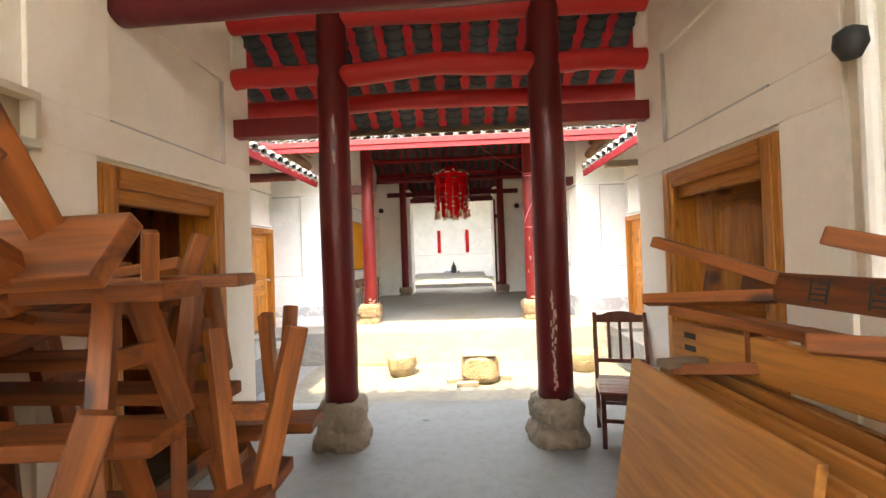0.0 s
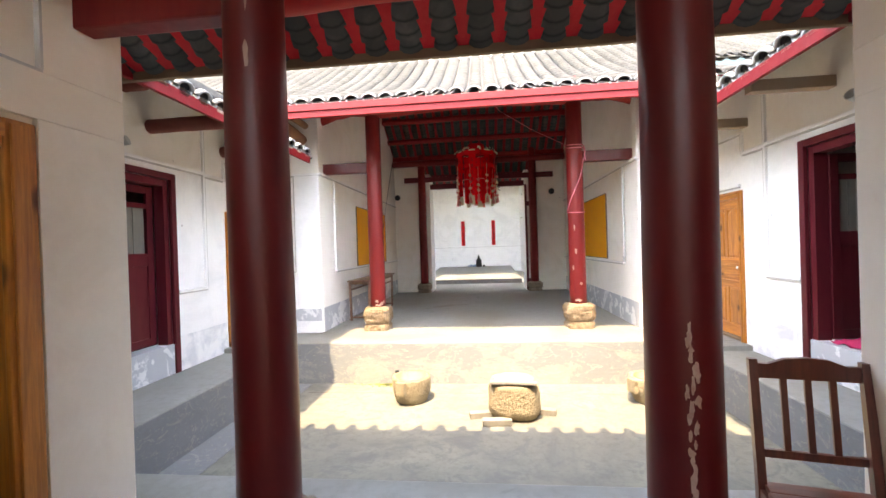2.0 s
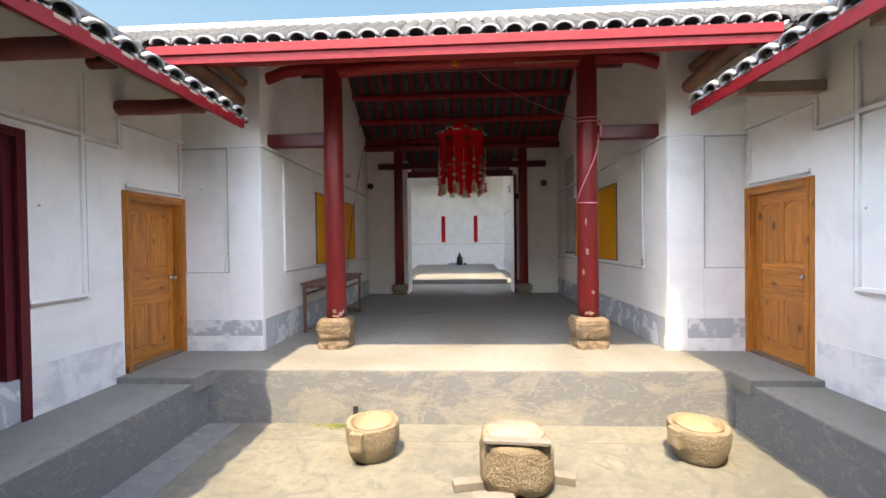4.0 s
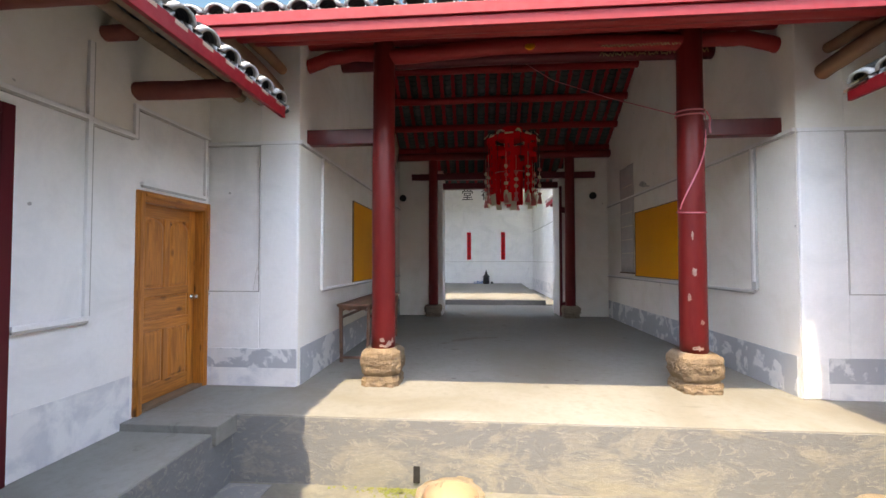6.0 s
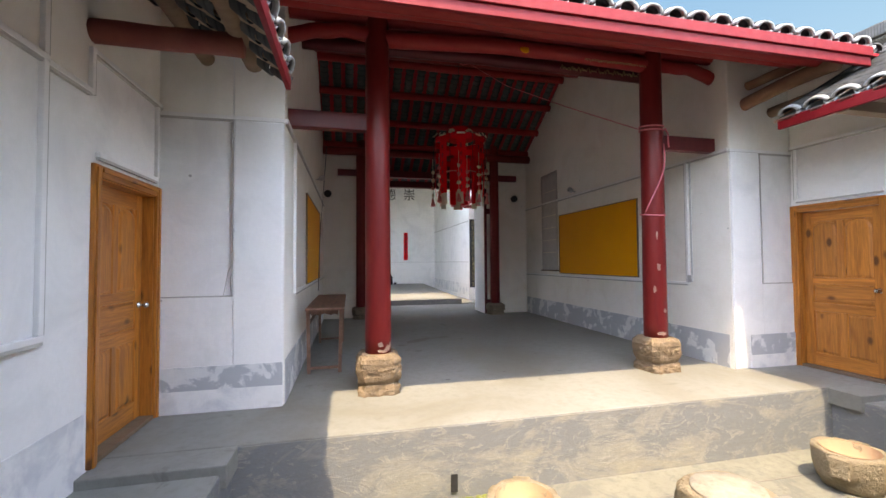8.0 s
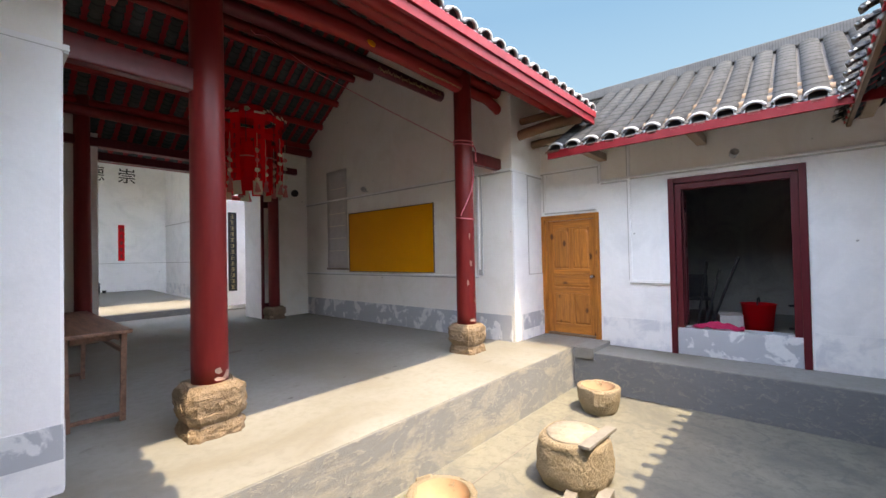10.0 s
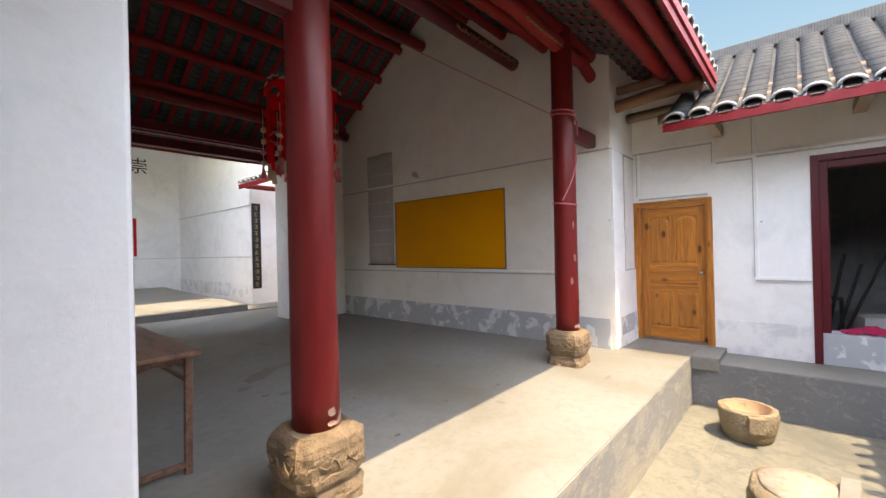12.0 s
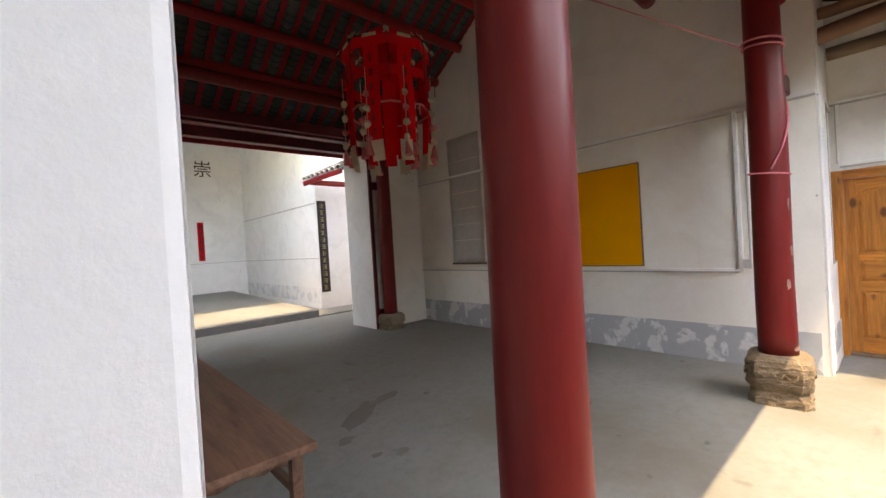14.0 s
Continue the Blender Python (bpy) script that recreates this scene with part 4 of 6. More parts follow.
def gourd_base():
    th = thing("column_base", "rough grey-brown stone column base with a lobed waist", "column base", group="entrance column bases")
    prof = [(0.245, 0), (0.25, 0.04), (0.235, 0.09), (0.20, 0.13), (0.205, 0.17), (0.22, 0.22), (0.222, 0.27), (0.21, 0.31), (0.18, 0.345), (0.16, 0.36)]
    bm = bmesh.new()
    seg = 32
    rings = []
    for r, z in prof:
        rings.append([bm.verts.new((r * (1 + 0.10 * math.cos(4 * a)) * math.cos(a) , r * (1 + 0.10 * math.cos(4 * a)) * math.sin(a), z))
                      for a in [2 * math.pi * i / seg + math.pi / 4 for i in range(seg)]])
    for a, b in zip(rings, rings[1:]):
        for i in range(seg):
            bm.faces.new((a[i], a[(i + 1) % seg], b[(i + 1) % seg], b[i]))
    bm.faces.new(rings[0][::-1])
    bm.faces.new(rings[-1])
    bmesh.ops.subdivide_edges(bm, edges=list(bm.edges), cuts=2, use_grid_fill=True)
    for v in bm.verts:
        v.co += 0.024 * Vector(noise.noise_vector(v.co * 9)) + 0.014 * Vector(noise.noise_vector(v.co * 26)) + 0.006 * Vector(noise.noise_vector(v.co * 60))
    part("stone", bm, STONE_DARK, th, "", True)
    return th


gb = gourd_base()
gb.matrix_world = pose(-1.04, 3.45, Z_FRONT - 0.006, 0, 0, 45)
copy_thing(gb, pose(0.75, 3.45, Z_FRONT - 0.006, 0, 0, 50))


def column(name, x, y, z0, z1, r, label, seed, peel=(), mat=None):
    th = thing(name, label, "column", pose(x, y, z0))
    n = 24
    bm = bmesh.new()
    pts, rad = [], []
    for i in range(n + 1):
        t = i / n
        pts.append((0.008 * noise.noise((t * 3, seed, 0)), 0.008 * noise.noise((t * 3, seed, 5)), t * (z1 - z0)))
        rad.append(r * (1.03 - 0.09 * t + 0.012 * noise.noise((t * 7, seed, 9))))
    tube(bm, pts, rad, 28)
    part("shaft", bm, mat or RED_LACQUER, th, "", True)
    # flakes where the lacquer has come off
    for k, (a, z, w, h) in enumerate(peel):
        bm = bmesh.new()
        m = 12
        c = bm.verts.new((0, 0, 0))
        ring = []
        for j in range(m):
            q = 2 * math.pi * j / m
            s = 1 + 0.9 * noise.noise((j * 1.7, k * 3.3, seed))
            ring.append(bm.verts.new((w * s * math.cos(q), -0.0, h * s * math.sin(q))))
        for j in range(m):
            bm.faces.new((c, ring[j], ring[(j + 1) % m]))
        rz = r * (1.03 - 0.09 * z / (z1 - z0)) + 0.003
        for v in bm.verts:
            ang = v.co.x / rz
            v.co = Vector((math.sin(ang) * rz, -math.cos(ang) * rz, v.co.z))
        part("flake", bm, PEEL, th, "bare patch where the lacquer has peeled", m=pose(0, 0, z, 0, 0, a))
    return th


PEEL = surface("bare_primer", (0.36, 0.20, 0.16), (0.22, 0.06, 0.05), (0.5, 0.42, 0.36), 8, 40, 0.4, 0.7, 0.8, 0.4, 0.004)
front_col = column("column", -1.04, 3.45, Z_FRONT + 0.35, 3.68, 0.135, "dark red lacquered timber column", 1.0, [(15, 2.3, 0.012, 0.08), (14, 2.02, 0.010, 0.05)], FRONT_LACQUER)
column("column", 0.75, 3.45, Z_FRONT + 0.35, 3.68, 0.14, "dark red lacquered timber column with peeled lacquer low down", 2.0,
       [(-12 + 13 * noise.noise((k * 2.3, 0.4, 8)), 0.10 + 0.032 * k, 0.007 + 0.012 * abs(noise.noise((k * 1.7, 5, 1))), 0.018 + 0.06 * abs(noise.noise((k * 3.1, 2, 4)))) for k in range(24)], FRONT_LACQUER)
column("column", -2.02, COL_Y, Z_PLAT + 0.42, 4.34, 0.138, "red lacquered timber column on a carved stone base", 3.0,
       [(6, 0.10, 0.03, 0.025), (40, 0.06, 0.05, 0.03), (20, 0.03, 0.06, 0.02), (60, 0.09, 0.02, 0.03)])
column("column", 1.55, COL_Y, Z_PLAT + 0.42, 4.34, 0.140, "red lacquered timber column with cord tied round it", 4.0,
       [(-20, 0.9, 0.02, 0.05), (10, 0.35, 0.022, 0.03), (-6, 0.06, 0.05, 0.03), (-40, 0.62, 0.016, 0.04), (-25, 1.3, 0.012, 0.05)])
column("column", -2.04, BACK_Y, Z_PLAT + 0.29, 4.55, 0.125, "dark red lacquered column at the rear opening", 5.0)
column("column", 1.50, BACK_Y - 0.05, Z_PLAT + 0.29, 4.55, 0.125, "dark red lacquered column at the rear opening", 6.0)


def beam(name, bm, mat, label, smooth=True, group=""):
    return tagged(part(name, bm, mat, None, "", smooth), label, "beam", group)


def tie(x0, x1, y, zb, zt, mat, label, w=0.11):
    return beam("tie_beam", bx(x0, x1, y - w / 2, y + w / 2, zb, zt, bevel=0.012), mat, label, False)


RED_TIE = "squared dark red tie beam from column to wall"
for x0, x1 in ((FL - 0.1, -1.13), (0.84, FR + 0.1)):
    tie(x0, x1, 3.45, 2.545, 2.70, RED_LACQUER, RED_TIE)
for x0, x1 in ((HL - 0.1, -2.11), (1.64, HR + 0.1)):
    tie(x0, x1, COL_Y, 2.89, 3.08, FRONT_LACQUER, RED_TIE)
# bent upper beams of the two column rows
beam("bent_beam", log_bar((FL - 0.1, 3.45, 3.04), (-1.0, 3.45, 3.05), 0.085, 0.02, 0.02, seed=1), RED_LIT, "bent red log beam between column and wall")
beam("bent_beam", log_bar((-1.0, 3.45, 3.03), (0.75, 3.45, 3.05), 0.09, 0.06, 0.02, seed=2), RED_LIT, "bent red log beam between the entrance columns")
beam("bent_beam", log_bar((0.75, 3.45, 3.06), (FR + 0.1, 3.45, 3.05), 0.085, 0.02, 0.02, seed=3), RED_LIT, "bent red log beam between column and wall")
beam("bent_beam", log_bar((HL - 0.06, COL_Y, 3.88), (-2.0, COL_Y, 3.99), 0.08, 0.07, 0.03, seed=4), RED_PAINT, "bent red log beam between column and wall")
beam("bent_beam", log_bar((-2.0, COL_Y, 3.97), (1.55, COL_Y, 4.0), 0.095, 0.06, 0.02, n=24, seed=5), RED_PAINT, "long red log beam between the hall columns")
beam("bent_beam", log_bar((1.55, COL_Y, 4.0), (HR + 0.06, COL_Y, 3.90), 0.08, 0.07, 0.03, seed=6), RED_PAINT, "bent red log beam between column and wall")
# purlins
beam("cross_beam", log_bar((FL - 0.1, 2.27, 2.97), (FR + 0.1, 2.27, 2.99), 0.105, 0.02, 0.01, n=18, seed=61), MAROON, "dark red log beam across the entrance hall")
for k, (y, z) in enumerate(((3.45, 3.54), (4.10, 3.03), (2.35, 4.14), (1.2, 4.85))):
    beam("purlin", log_bar((FL - 0.2, y, z), (FR + 0.2, y, z), 0.085, 0.01, 0.02, n=20, seed=10 + k), RED_LIT, "red painted log purlin under the entrance roof", group="entrance purlins")
for k, (y, z, r) in enumerate(((8.15, 3.77, 0.09), (9.05, 4.20, 0.09), (9.75, 4.58, 0.08), (10.5, 5.05, 0.08), (11.3, 5.60, 0.08), (12.2, 6.08, 0.09), (13.0, 5.62, 0.08), (13.66, 5.22, 0.08), (14.33, 4.80, 0.08), (15.0, 4.40, 0.09), (15.9, 3.92, 0.08))):
    beam("purlin", log_bar((HL - 0.25, y, z), (HR + 0.25, y, z), r, 0.0, 0.02, n=24, seed=20 + k), RED_PAINT, "red painted log purlin under the hall roof", group="hall purlins")
gilt = beam("painted_beam", log_bar((HL - 0.05, 10.31, 4.50), (HR + 0.05, 10.31, 4.50), 0.10, 0.03, 0.01, n=24, seed=41), MAROON, "dark red log beam with faded gold painting")
for i in range(26):
    bm = bmesh.new()
    x = 0.9 + i * 0.058
    tube(bm, [(x, 10.31 - 0.098, 4.46 + 0.03 * math.sin(i * 1.9)), (x + 0.03, 10.31 - 0.100, 4.49 + 0.03 * math.cos(i * 2.3)), (x + 0.055, 10.31 - 0.098, 4.45)], 0.009, 5)
    part("gold_scroll", bm, GILT, gilt)
beam("round_beam", log_bar((HL - 0.05, 12.36, 5.50), (HR + 0.05, 12.36, 5.50), 0.10, 0.0, 0.01, n=20, seed=42), RED_LACQUER, "dark red log beam under the ridge")
beam("round_beam", log_bar((HL - 0.05, 14.9, 4.22), (HR + 0.05, 14.9, 4.22), 0.10, 0.0, 0.01, n=20, seed=43), RED_LACQUER, "dark red log beam over the rear opening")
tie(HL + 0.35, HR - 0.35, BACK_Y - 0.01, 3.62, 3.78, MAROON, "dark red beam across the rear opening", 0.10)
tie(-2.0, 1.45, 15.3, 3.42, 3.58, MAROON, "dark red lintel of the rear opening", 0.16)
tie(-2.0, 1.45, 15.7, 3.75, 3.95, MAROON, "dark red beam behind the rear opening", 0.16)
setting("eave_board_rear", bx(XE0, XE1, 16.36, 16.40, 3.60, 3.74, bevel=0.005), RED_BRIGHT, "red painted eave board", "trim")
# log brackets that carry the side eaves and the hall eave
for y in (7.75, 6.35, 4.7):
    beam("bracket_log", log_bar((XL - 0.1, y, 3.10 - 0.02), (XL + 0.98, y, 3.08), 0.085, 0, 0.008, n=8, seed=y), LOG, "red-painted log bracket with a bare sawn end", group="bracket logs")
    beam("bracket_beam", bx(XR - 0.80, XR + 0.1, y - 0.15, y - 0.03, 2.98, 3.10, bevel=0.01), SAWN, "pale squared timber bracket under the side eave", False, group="squared brackets")
    beam("bracket_log", log_bar((XL - 0.1, y - 0.35, 3.44), (XL + 0.26, y - 0.35, 3.44), 0.065, 0, 0.006, n=5, seed=y + 5), LOG, "short red log stub high on the wall", group="log stubs")
for x, s in ((XL + 0.95, 1), (XR - 0.75, -1)):
    beam("eave_purlin", log_bar((x, 4.2, 3.19), (x, 8.24, 3.17), 0.075, 0, 0.02, n=18, seed=x), OLD_WOOD, "grey weathered log under the side eave")
for x, z in ((XL + 0.42, 3.42), (XR - 0.35, 3.40)):
    beam("eave_purlin", log_bar((x, 4.2, z), (x, 8.75, z), 0.07, 0, 0.02, n=18, seed=x + 2), OLD_WOOD, "grey weathered log under the side eave")
for x in (HL - 0.28, HR + 0.28):
    beam("bracket_log", log_bar((x, 7.72, 3.55), (x, Y_SOUTH + 0.1, 3.47), 0.085, 0.03, 0.01, n=10, seed=x + 9), BROWN_LOG, "bare brown log bracket under the hall eave", group="eave brackets")
    beam("bracket_log", log_bar((x + 0.06, 8.05, 3.74), (x + 0.06, Y_SOUTH + 0.1, 3.74), 0.06, 0.0, 0.01, n=8, seed=x + 19), BROWN_LOG, "short brown log bracket under the hall eave", group="eave brackets")
beam("eave_log", log_bar((XE0 + 0.1, 7.86, 3.64), (XE1 - 0.1, 7.86, 3.64), 0.08, 0.0, 0.015, n=24, seed=51), RED_PAINT, "red painted log under the hall eave")


# ---- doors ----
def arch_panel(w, h, d, arched):
    """A raised door panel with a bevelled border; x across, z up, face to -y."""
    bm = bmesh.new()
    top = [(w / 2 * math.cos(a), h - 0.09 + 0.09 * math.sin(a)) for a in [math.pi * k / 8 for k in range(9)]] if arched else [(w / 2, h), (-w / 2, h)]
    outer = [(-w / 2, 0), (w / 2, 0)] + top
    cx, cz = 0, h / 2
    def ring(s_in, y):
        return [bm.verts.new((cx + (x - cx) * (1 - s_in / w * 2), y, cz + (z - cz) * (1 - s_in / h * 2))) for x, z in outer]
    a, b, c = ring(0, 0), ring(0.006, 0.012), ring(0.04, -0.006)
    for p, q in ((a, b), (b, c)):
        for i in range(len(p)):
            bm.faces.new((p[i], p[(i + 1) % len(p)], q[(i + 1) % len(q)], q[i]))
    bm.faces.new(c)
    return bm


def pine_leaf(w, h, parent):
    """A five-panel pine door leaf; x from 0 to w, face to -y."""
    leaf = part("leaf", bx(0, w, 0.012, 0.04, 0, h), PINE_Z, parent)
    s = 0.10
    part("stile", bx(0, s, 0, 0.03, 0, h, bevel=0.003), PINE_Z, leaf)
    part("stile", bx(w - s, w, 0, 0.03, 0, h, bevel=0.003), PINE_Z, leaf)
    mid = w / 2
    rails = ((0, 0.16), (0.70, 0.80), (1.05, 1.13), (h - 0.13, h))
    for z0, z1 in rails:
        part("rail", bx(s, w - s, 0.0015, 0.03, z0, z1, bevel=0.003), PINE_X, leaf)
    part("stile", bx(mid - 0.035, mid + 0.035, 0.001, 0.03, 0.16, 0.70, bevel=0.003), PINE_Z, leaf)
    part("stile", bx(mid - 0.035, mid + 0.035, 0.001, 0.03, 1.13, h - 0.13, bevel=0.003), PINE_Z, leaf)
    pw = mid - 0.035 - s
    for x in (s + pw / 2, w - s - pw / 2):
        part("panel", arch_panel(pw, 0.54, 0, False), PINE_Z, leaf, m=pose(x, 0.004, 0.16))
        part("panel", arch_panel(pw, h - 0.13 - 1.13, 0, True), PINE_Z, leaf, m=pose(x, 0.004, 1.13))
    part("panel", arch_panel(w - 2 * s, 0.25, 0, False), PINE_X, leaf, m=pose(mid, 0.004, 0.80))
    hd = part("handle", lathe(bmesh.new(), [(0.030, 0), (0.030, 0.008), (0.012, 0.012), (0.012, 0.04), (0.026, 0.05), (0.028, 0.07), (0.012, 0.085)], 14), CHROME, leaf, "round steel door knob", True, m=pose(w - 0.05, 0, 1.0, 90))
    return leaf


def pine_door(name, m, w, h, label, casing=0.09, open_angle=0.0, recess=0.10, knob_side=1):
    """A cased pine door in its own frame: x along the wall from 0 to w, y into the wall."""
    th = thing(name, label, "door", m, kind="structure")
    for x0, x1 in ((-0.05, casing - 0.05), (w + 0.05 - casing, w + 0.05)):
        part("casing", bx(x0, x1, -0.03, 0.0, 0, h + 0.05, bevel=0.008), PINE_Z, th)
        part("casing_bead", bx(x0 + 0.02, x1 - 0.035, -0.042, -0.03, 0, h + 0.03, bevel=0.005), PINE_Z, th)
    part("casing", bx(casing - 0.05, w + 0.05 - casing, -0.029, 0.0, h + 0.05 - casing, h + 0.05, bevel=0.008), PINE_X, th)
    part("casing_bead", bx(casing - 0.05, w + 0.05 - casing, -0.042, -0.029, h + 0.09 - casing, h + 0.03, bevel=0.005), PINE_X, th)
    j = 0.045
    part("jamb", bx(0.002, j, 0.0, 0.28, 0, h, bevel=0.003), PINE_Z, th)
    part("jamb", bx(w - j, w - 0.002, 0.0, 0.28, 0, h, bevel=0.003), PINE_Z, th)
    part("jamb", bx(j, w - j, 0.0, 0.28, h - j, h - 0.002, bevel=0.003), PINE_X, th)
    part("sill", bx(0.0, w, -0.02, 0.2, 0.0, 0.035, bevel=0.006), OLD_WOOD, th)
    leaf = pine_leaf(w - 2 * j - 0.006, h - j - 0.045, th)
    leaf.matrix_local = pose(j + 0.003, recess, 0.04, 0, 0, open_angle)
    return th


WD = DOOR[1] - DOOR[0]
PD = "honey-coloured varnished pine panel door, closed"
pine_door("door_1", pose(XL, DOOR[0], Z_PLAT, 0, 0, 90), WD, 2.07, PD, recess=0.09)
pine_door("door_2", pose(XR, DOOR[1], Z_PLAT, 0, 0, -90), WD, 2.07, PD, recess=0.05)
WF = FDOOR[1] - FDOOR[0]
PF = "honey-coloured pine doorway with stepped casing, door standing ajar"
pine_door("door_3", pose(FL, FDOOR[0], Z_FRONT, 0, 0, 90), WF, 2.05, PF, casing=0.12, open_angle=62, recess=0.16)
d4 = pine_door("door_4", pose(FR, FDOOR[1], Z_FRONT, 0, 0, -90), WF, 2.05, PF, casing=0.12, open_angle=48, recess=0.16)
for k, d in enumerate((bpy.data.objects["door_3"], d4)):
    part("transom", bx(0.045, WF - 0.045, 0.03, 0.10, 1.90, 2.0, bevel=0.004), PINE_X, d)


def maroon_door(name, m, w, z0, z1, label, leaves):
    """A painted two-leaf door frame over a plastered sill; x along the wall, y into it."""
    th = thing(name, label, "door", m, kind="structure")
    for x0, x1 in ((-0.05, 0.03), (w - 0.03, w + 0.05)):
        part("post", bx(x0, x1, -0.03, 0.02, Z_GAL, z1 + 0.05, bevel=0.006), MAROON, th)
    part("lintel", bx(0.03, w - 0.03, -0.028, 0.02, z1 - 0.03, z1 + 0.05, bevel=0.006), MAROON, th)
    for x0, x1 in ((0.03, 0.11), (w - 0.11, w - 0.03)):
        part("jamb", bx(x0, x1, 0.02, 0.16, z0, z1 - 0.03, bevel=0.006), MAROON, th)
    part("jamb", bx(0.11, w - 0.11, 0.02, 0.16, z1 - 0.12, z1 - 0.03, bevel=0.006), MAROON, th)
    lh = z1 - 0.12 - z0 - 0.03
    for x, ang, lw in leaves:
        leaf = part("leaf", bx(0, lw, 0.015, 0.03, 0, lh * 0.55), MAROON, th, m=pose(x, 0.17, z0 + 0.02, 0, 0, ang))
        for a, b in ((0, 0.10), (lw - 0.10, lw)):
            part("stile", bx(a, b, 0, 0.045, 0, lh, bevel=0.004), MAROON, leaf)
        for a, b in ((0, 0.1), (lh * 0.5, lh * 0.58), (lh * 0.86, lh * 0.89), (lh - 0.09, lh)):
            part("rail", bx(0.10, lw - 0.10, 0.001, 0.044, a, b, bevel=0.004), MAROON, leaf)
        for i in range(4):
            xx = 0.12 + i * (lw - 0.24) / 4
            part("slat", bx(xx, xx + (lw - 0.24) / 4 - 0.012, 0.018, 0.026, lh * 0.58, lh * 0.86), GREY_SLAT, leaf, "weathered grey board in the upper light")
    return th


GREY_SLAT = surface("weathered_grey_board", (0.21, 0.195, 0.17), (0.12, 0.11, 0.095), (0.27, 0.255, 0.23), 3, 18, 0.4, 0.7, 0.85, 0.4, 0.004, stretch=(1, 1, 0.2))
WR = REDD[1] - REDD[0]
maroon_door("door_5", pose(XL, REDD[0], 0, 0, 0, 90), WR, 0.34, 2.50, "maroon painted double door with grey slatted lights, ajar", [(0.11, 60, 0.33), (WR - 0.11 - 0.91, 0, 0.91)])
maroon_door("door_6", pose(XR, REDD[1], 0, 0, 0, -90), WR, 0.34, 2.50, "maroon painted door frame, leaves swung open into a dark store", [(0.12, 97, 0.62)])
for x0, x1 in ((XL - 0.3, XL + 0.006), (XR - 0.006, XR + 0.3)):
    setting("door_sill", bx(x0, x1, REDD[0] + 0.031, REDD[1] - 0.031, Z_GAL, 0.345, bevel=0.006), DADO, "patchy cement door sill with worn plaster", "sill")


# ---- notice boards and poster ----
def notice_board(m, w, h, label):
    th = thing("notice_board", label, "notice board", m, group="notice boards")
    part("felt", bx(0, w, -0.018, 0.0, 0, h), YELLOW, th)
    for b in ((-0.015, w + 0.015, -0.025, 0.0, -0.015, 0.0), (-0.015, w + 0.015, -0.025, 0.0, h, h + 0.015), (-0.015, 0.0, -0.025, 0.0, 0.0, h), (w, w + 0.015, -0.025, 0.0, 0.0, h)):
        part("frame", bx(*b, bevel=0.002), OLD_WOOD, th)
    return th


YL = "plain golden-yellow notice board with a thin dark wooden frame"
notice_board(pose(HR - 0.001, 13.22, 1.16, 0, 0, -90), 2.67, 1.33, YL)
notice_board(pose(HL + 0.001, 10.86, 1.13, 0, 0, 90), 2.67, 1.34, YL)
pb = thing("poster", "faded grey-pink paper poster with a grid, curling at the top", "poster", pose(HR - 0.002, 14.13, 1.22, 0, 0, -90))
bm = bmesh.new()
n = 16
grid = [[bm.verts.new((0.82 * i / 6, -0.006 - 0.03 * max(0, j / n - 0.6) * (1 + math.sin(i * 2.0)) - 0.004 * math.sin(i + j), 2.38 * j / n)) for i in range(7)] for j in range(n + 1)]
for j in range(n):
    for i in range(6):
        bm.faces.new((grid[j][i], grid[j][i + 1], grid[j + 1][i + 1], grid[j + 1][i]))
sheet = part("sheet", bm, PAPER_GREY, pb, "", True)
so = sheet.modifiers.new("thick", 'SOLIDIFY')
so.thickness = 0.003
for k in range(6):
    part("rule", bx(0.06, 0.76, -0.020, -0.016, 0.42 + k * 0.3, 0.435 + k * 0.3), PAPER_CREAM, pb)
part("batten", bx(-0.02, 0.85, -0.03, 0.0, -0.03, 0.0, bevel=0.003), OLD_WOOD, pb)


def spot_lamp(m):
    th = thing("wall_lamp", "small grey swivel wall lamp, unlit", "lamp", m, group="wall lamps")
    part("bracket", tube(bmesh.new(), [(0, 0, 0), (0, -0.06, 0), (0, -0.09, 0.02)], 0.012, 8), GREY_PLASTIC, th)
    part("head", lathe(bmesh.new(), [(0.02, -0.06), (0.045, -0.03), (0.055, 0.05), (0.045, 0.055), (0.03, 0.03)], 14), GREY_PLASTIC, th, "", True, m=pose(0, -0.11, 0.03, 70, 0, 20))
    return th


sl = spot_lamp(pose(HR, 12.53, 2.95, 0, 0, -90))
copy_thing(sl, pose(HL, 12.7, 3.05, 0, 0, 90))
copy_thing(sl, pose(XL, 5.85, 2.74, 0, 0, 90))
copy_thing(sl, pose(XR, 5.88, 2.74, 0, 0, -90))
for x, y in ((2.09, 15.09), (-2.85, 15.09)):
    th = thing("floodlight", "small dark round floodlight on the wall", "lamp", pose(x, y, 3.15), group="floodlights")
    part("arm", bx(-0.02, 0.02, -0.08, 0.0, -0.02, 0.02, bevel=0.004), BLACK, th)
    part("housing", lathe(bmesh.new(), [(0.05, 0), (0.085, 0.02), (0.09, 0.08), (0.07, 0.09), (0.03, 0.085)], 16), BLACK, th, "", True, m=pose(0, -0.06, 0, 90))
sw = thing("switch_box", "small white switch box with a conduit above it", "switch", pose(HR - 0.028, 9.42, 1.12, 0, 0, -90))
part("box", bx(-0.04, 0.04, -0.03, 0.0, 0, 0.10, bevel=0.006), GREY_PLASTIC, sw)
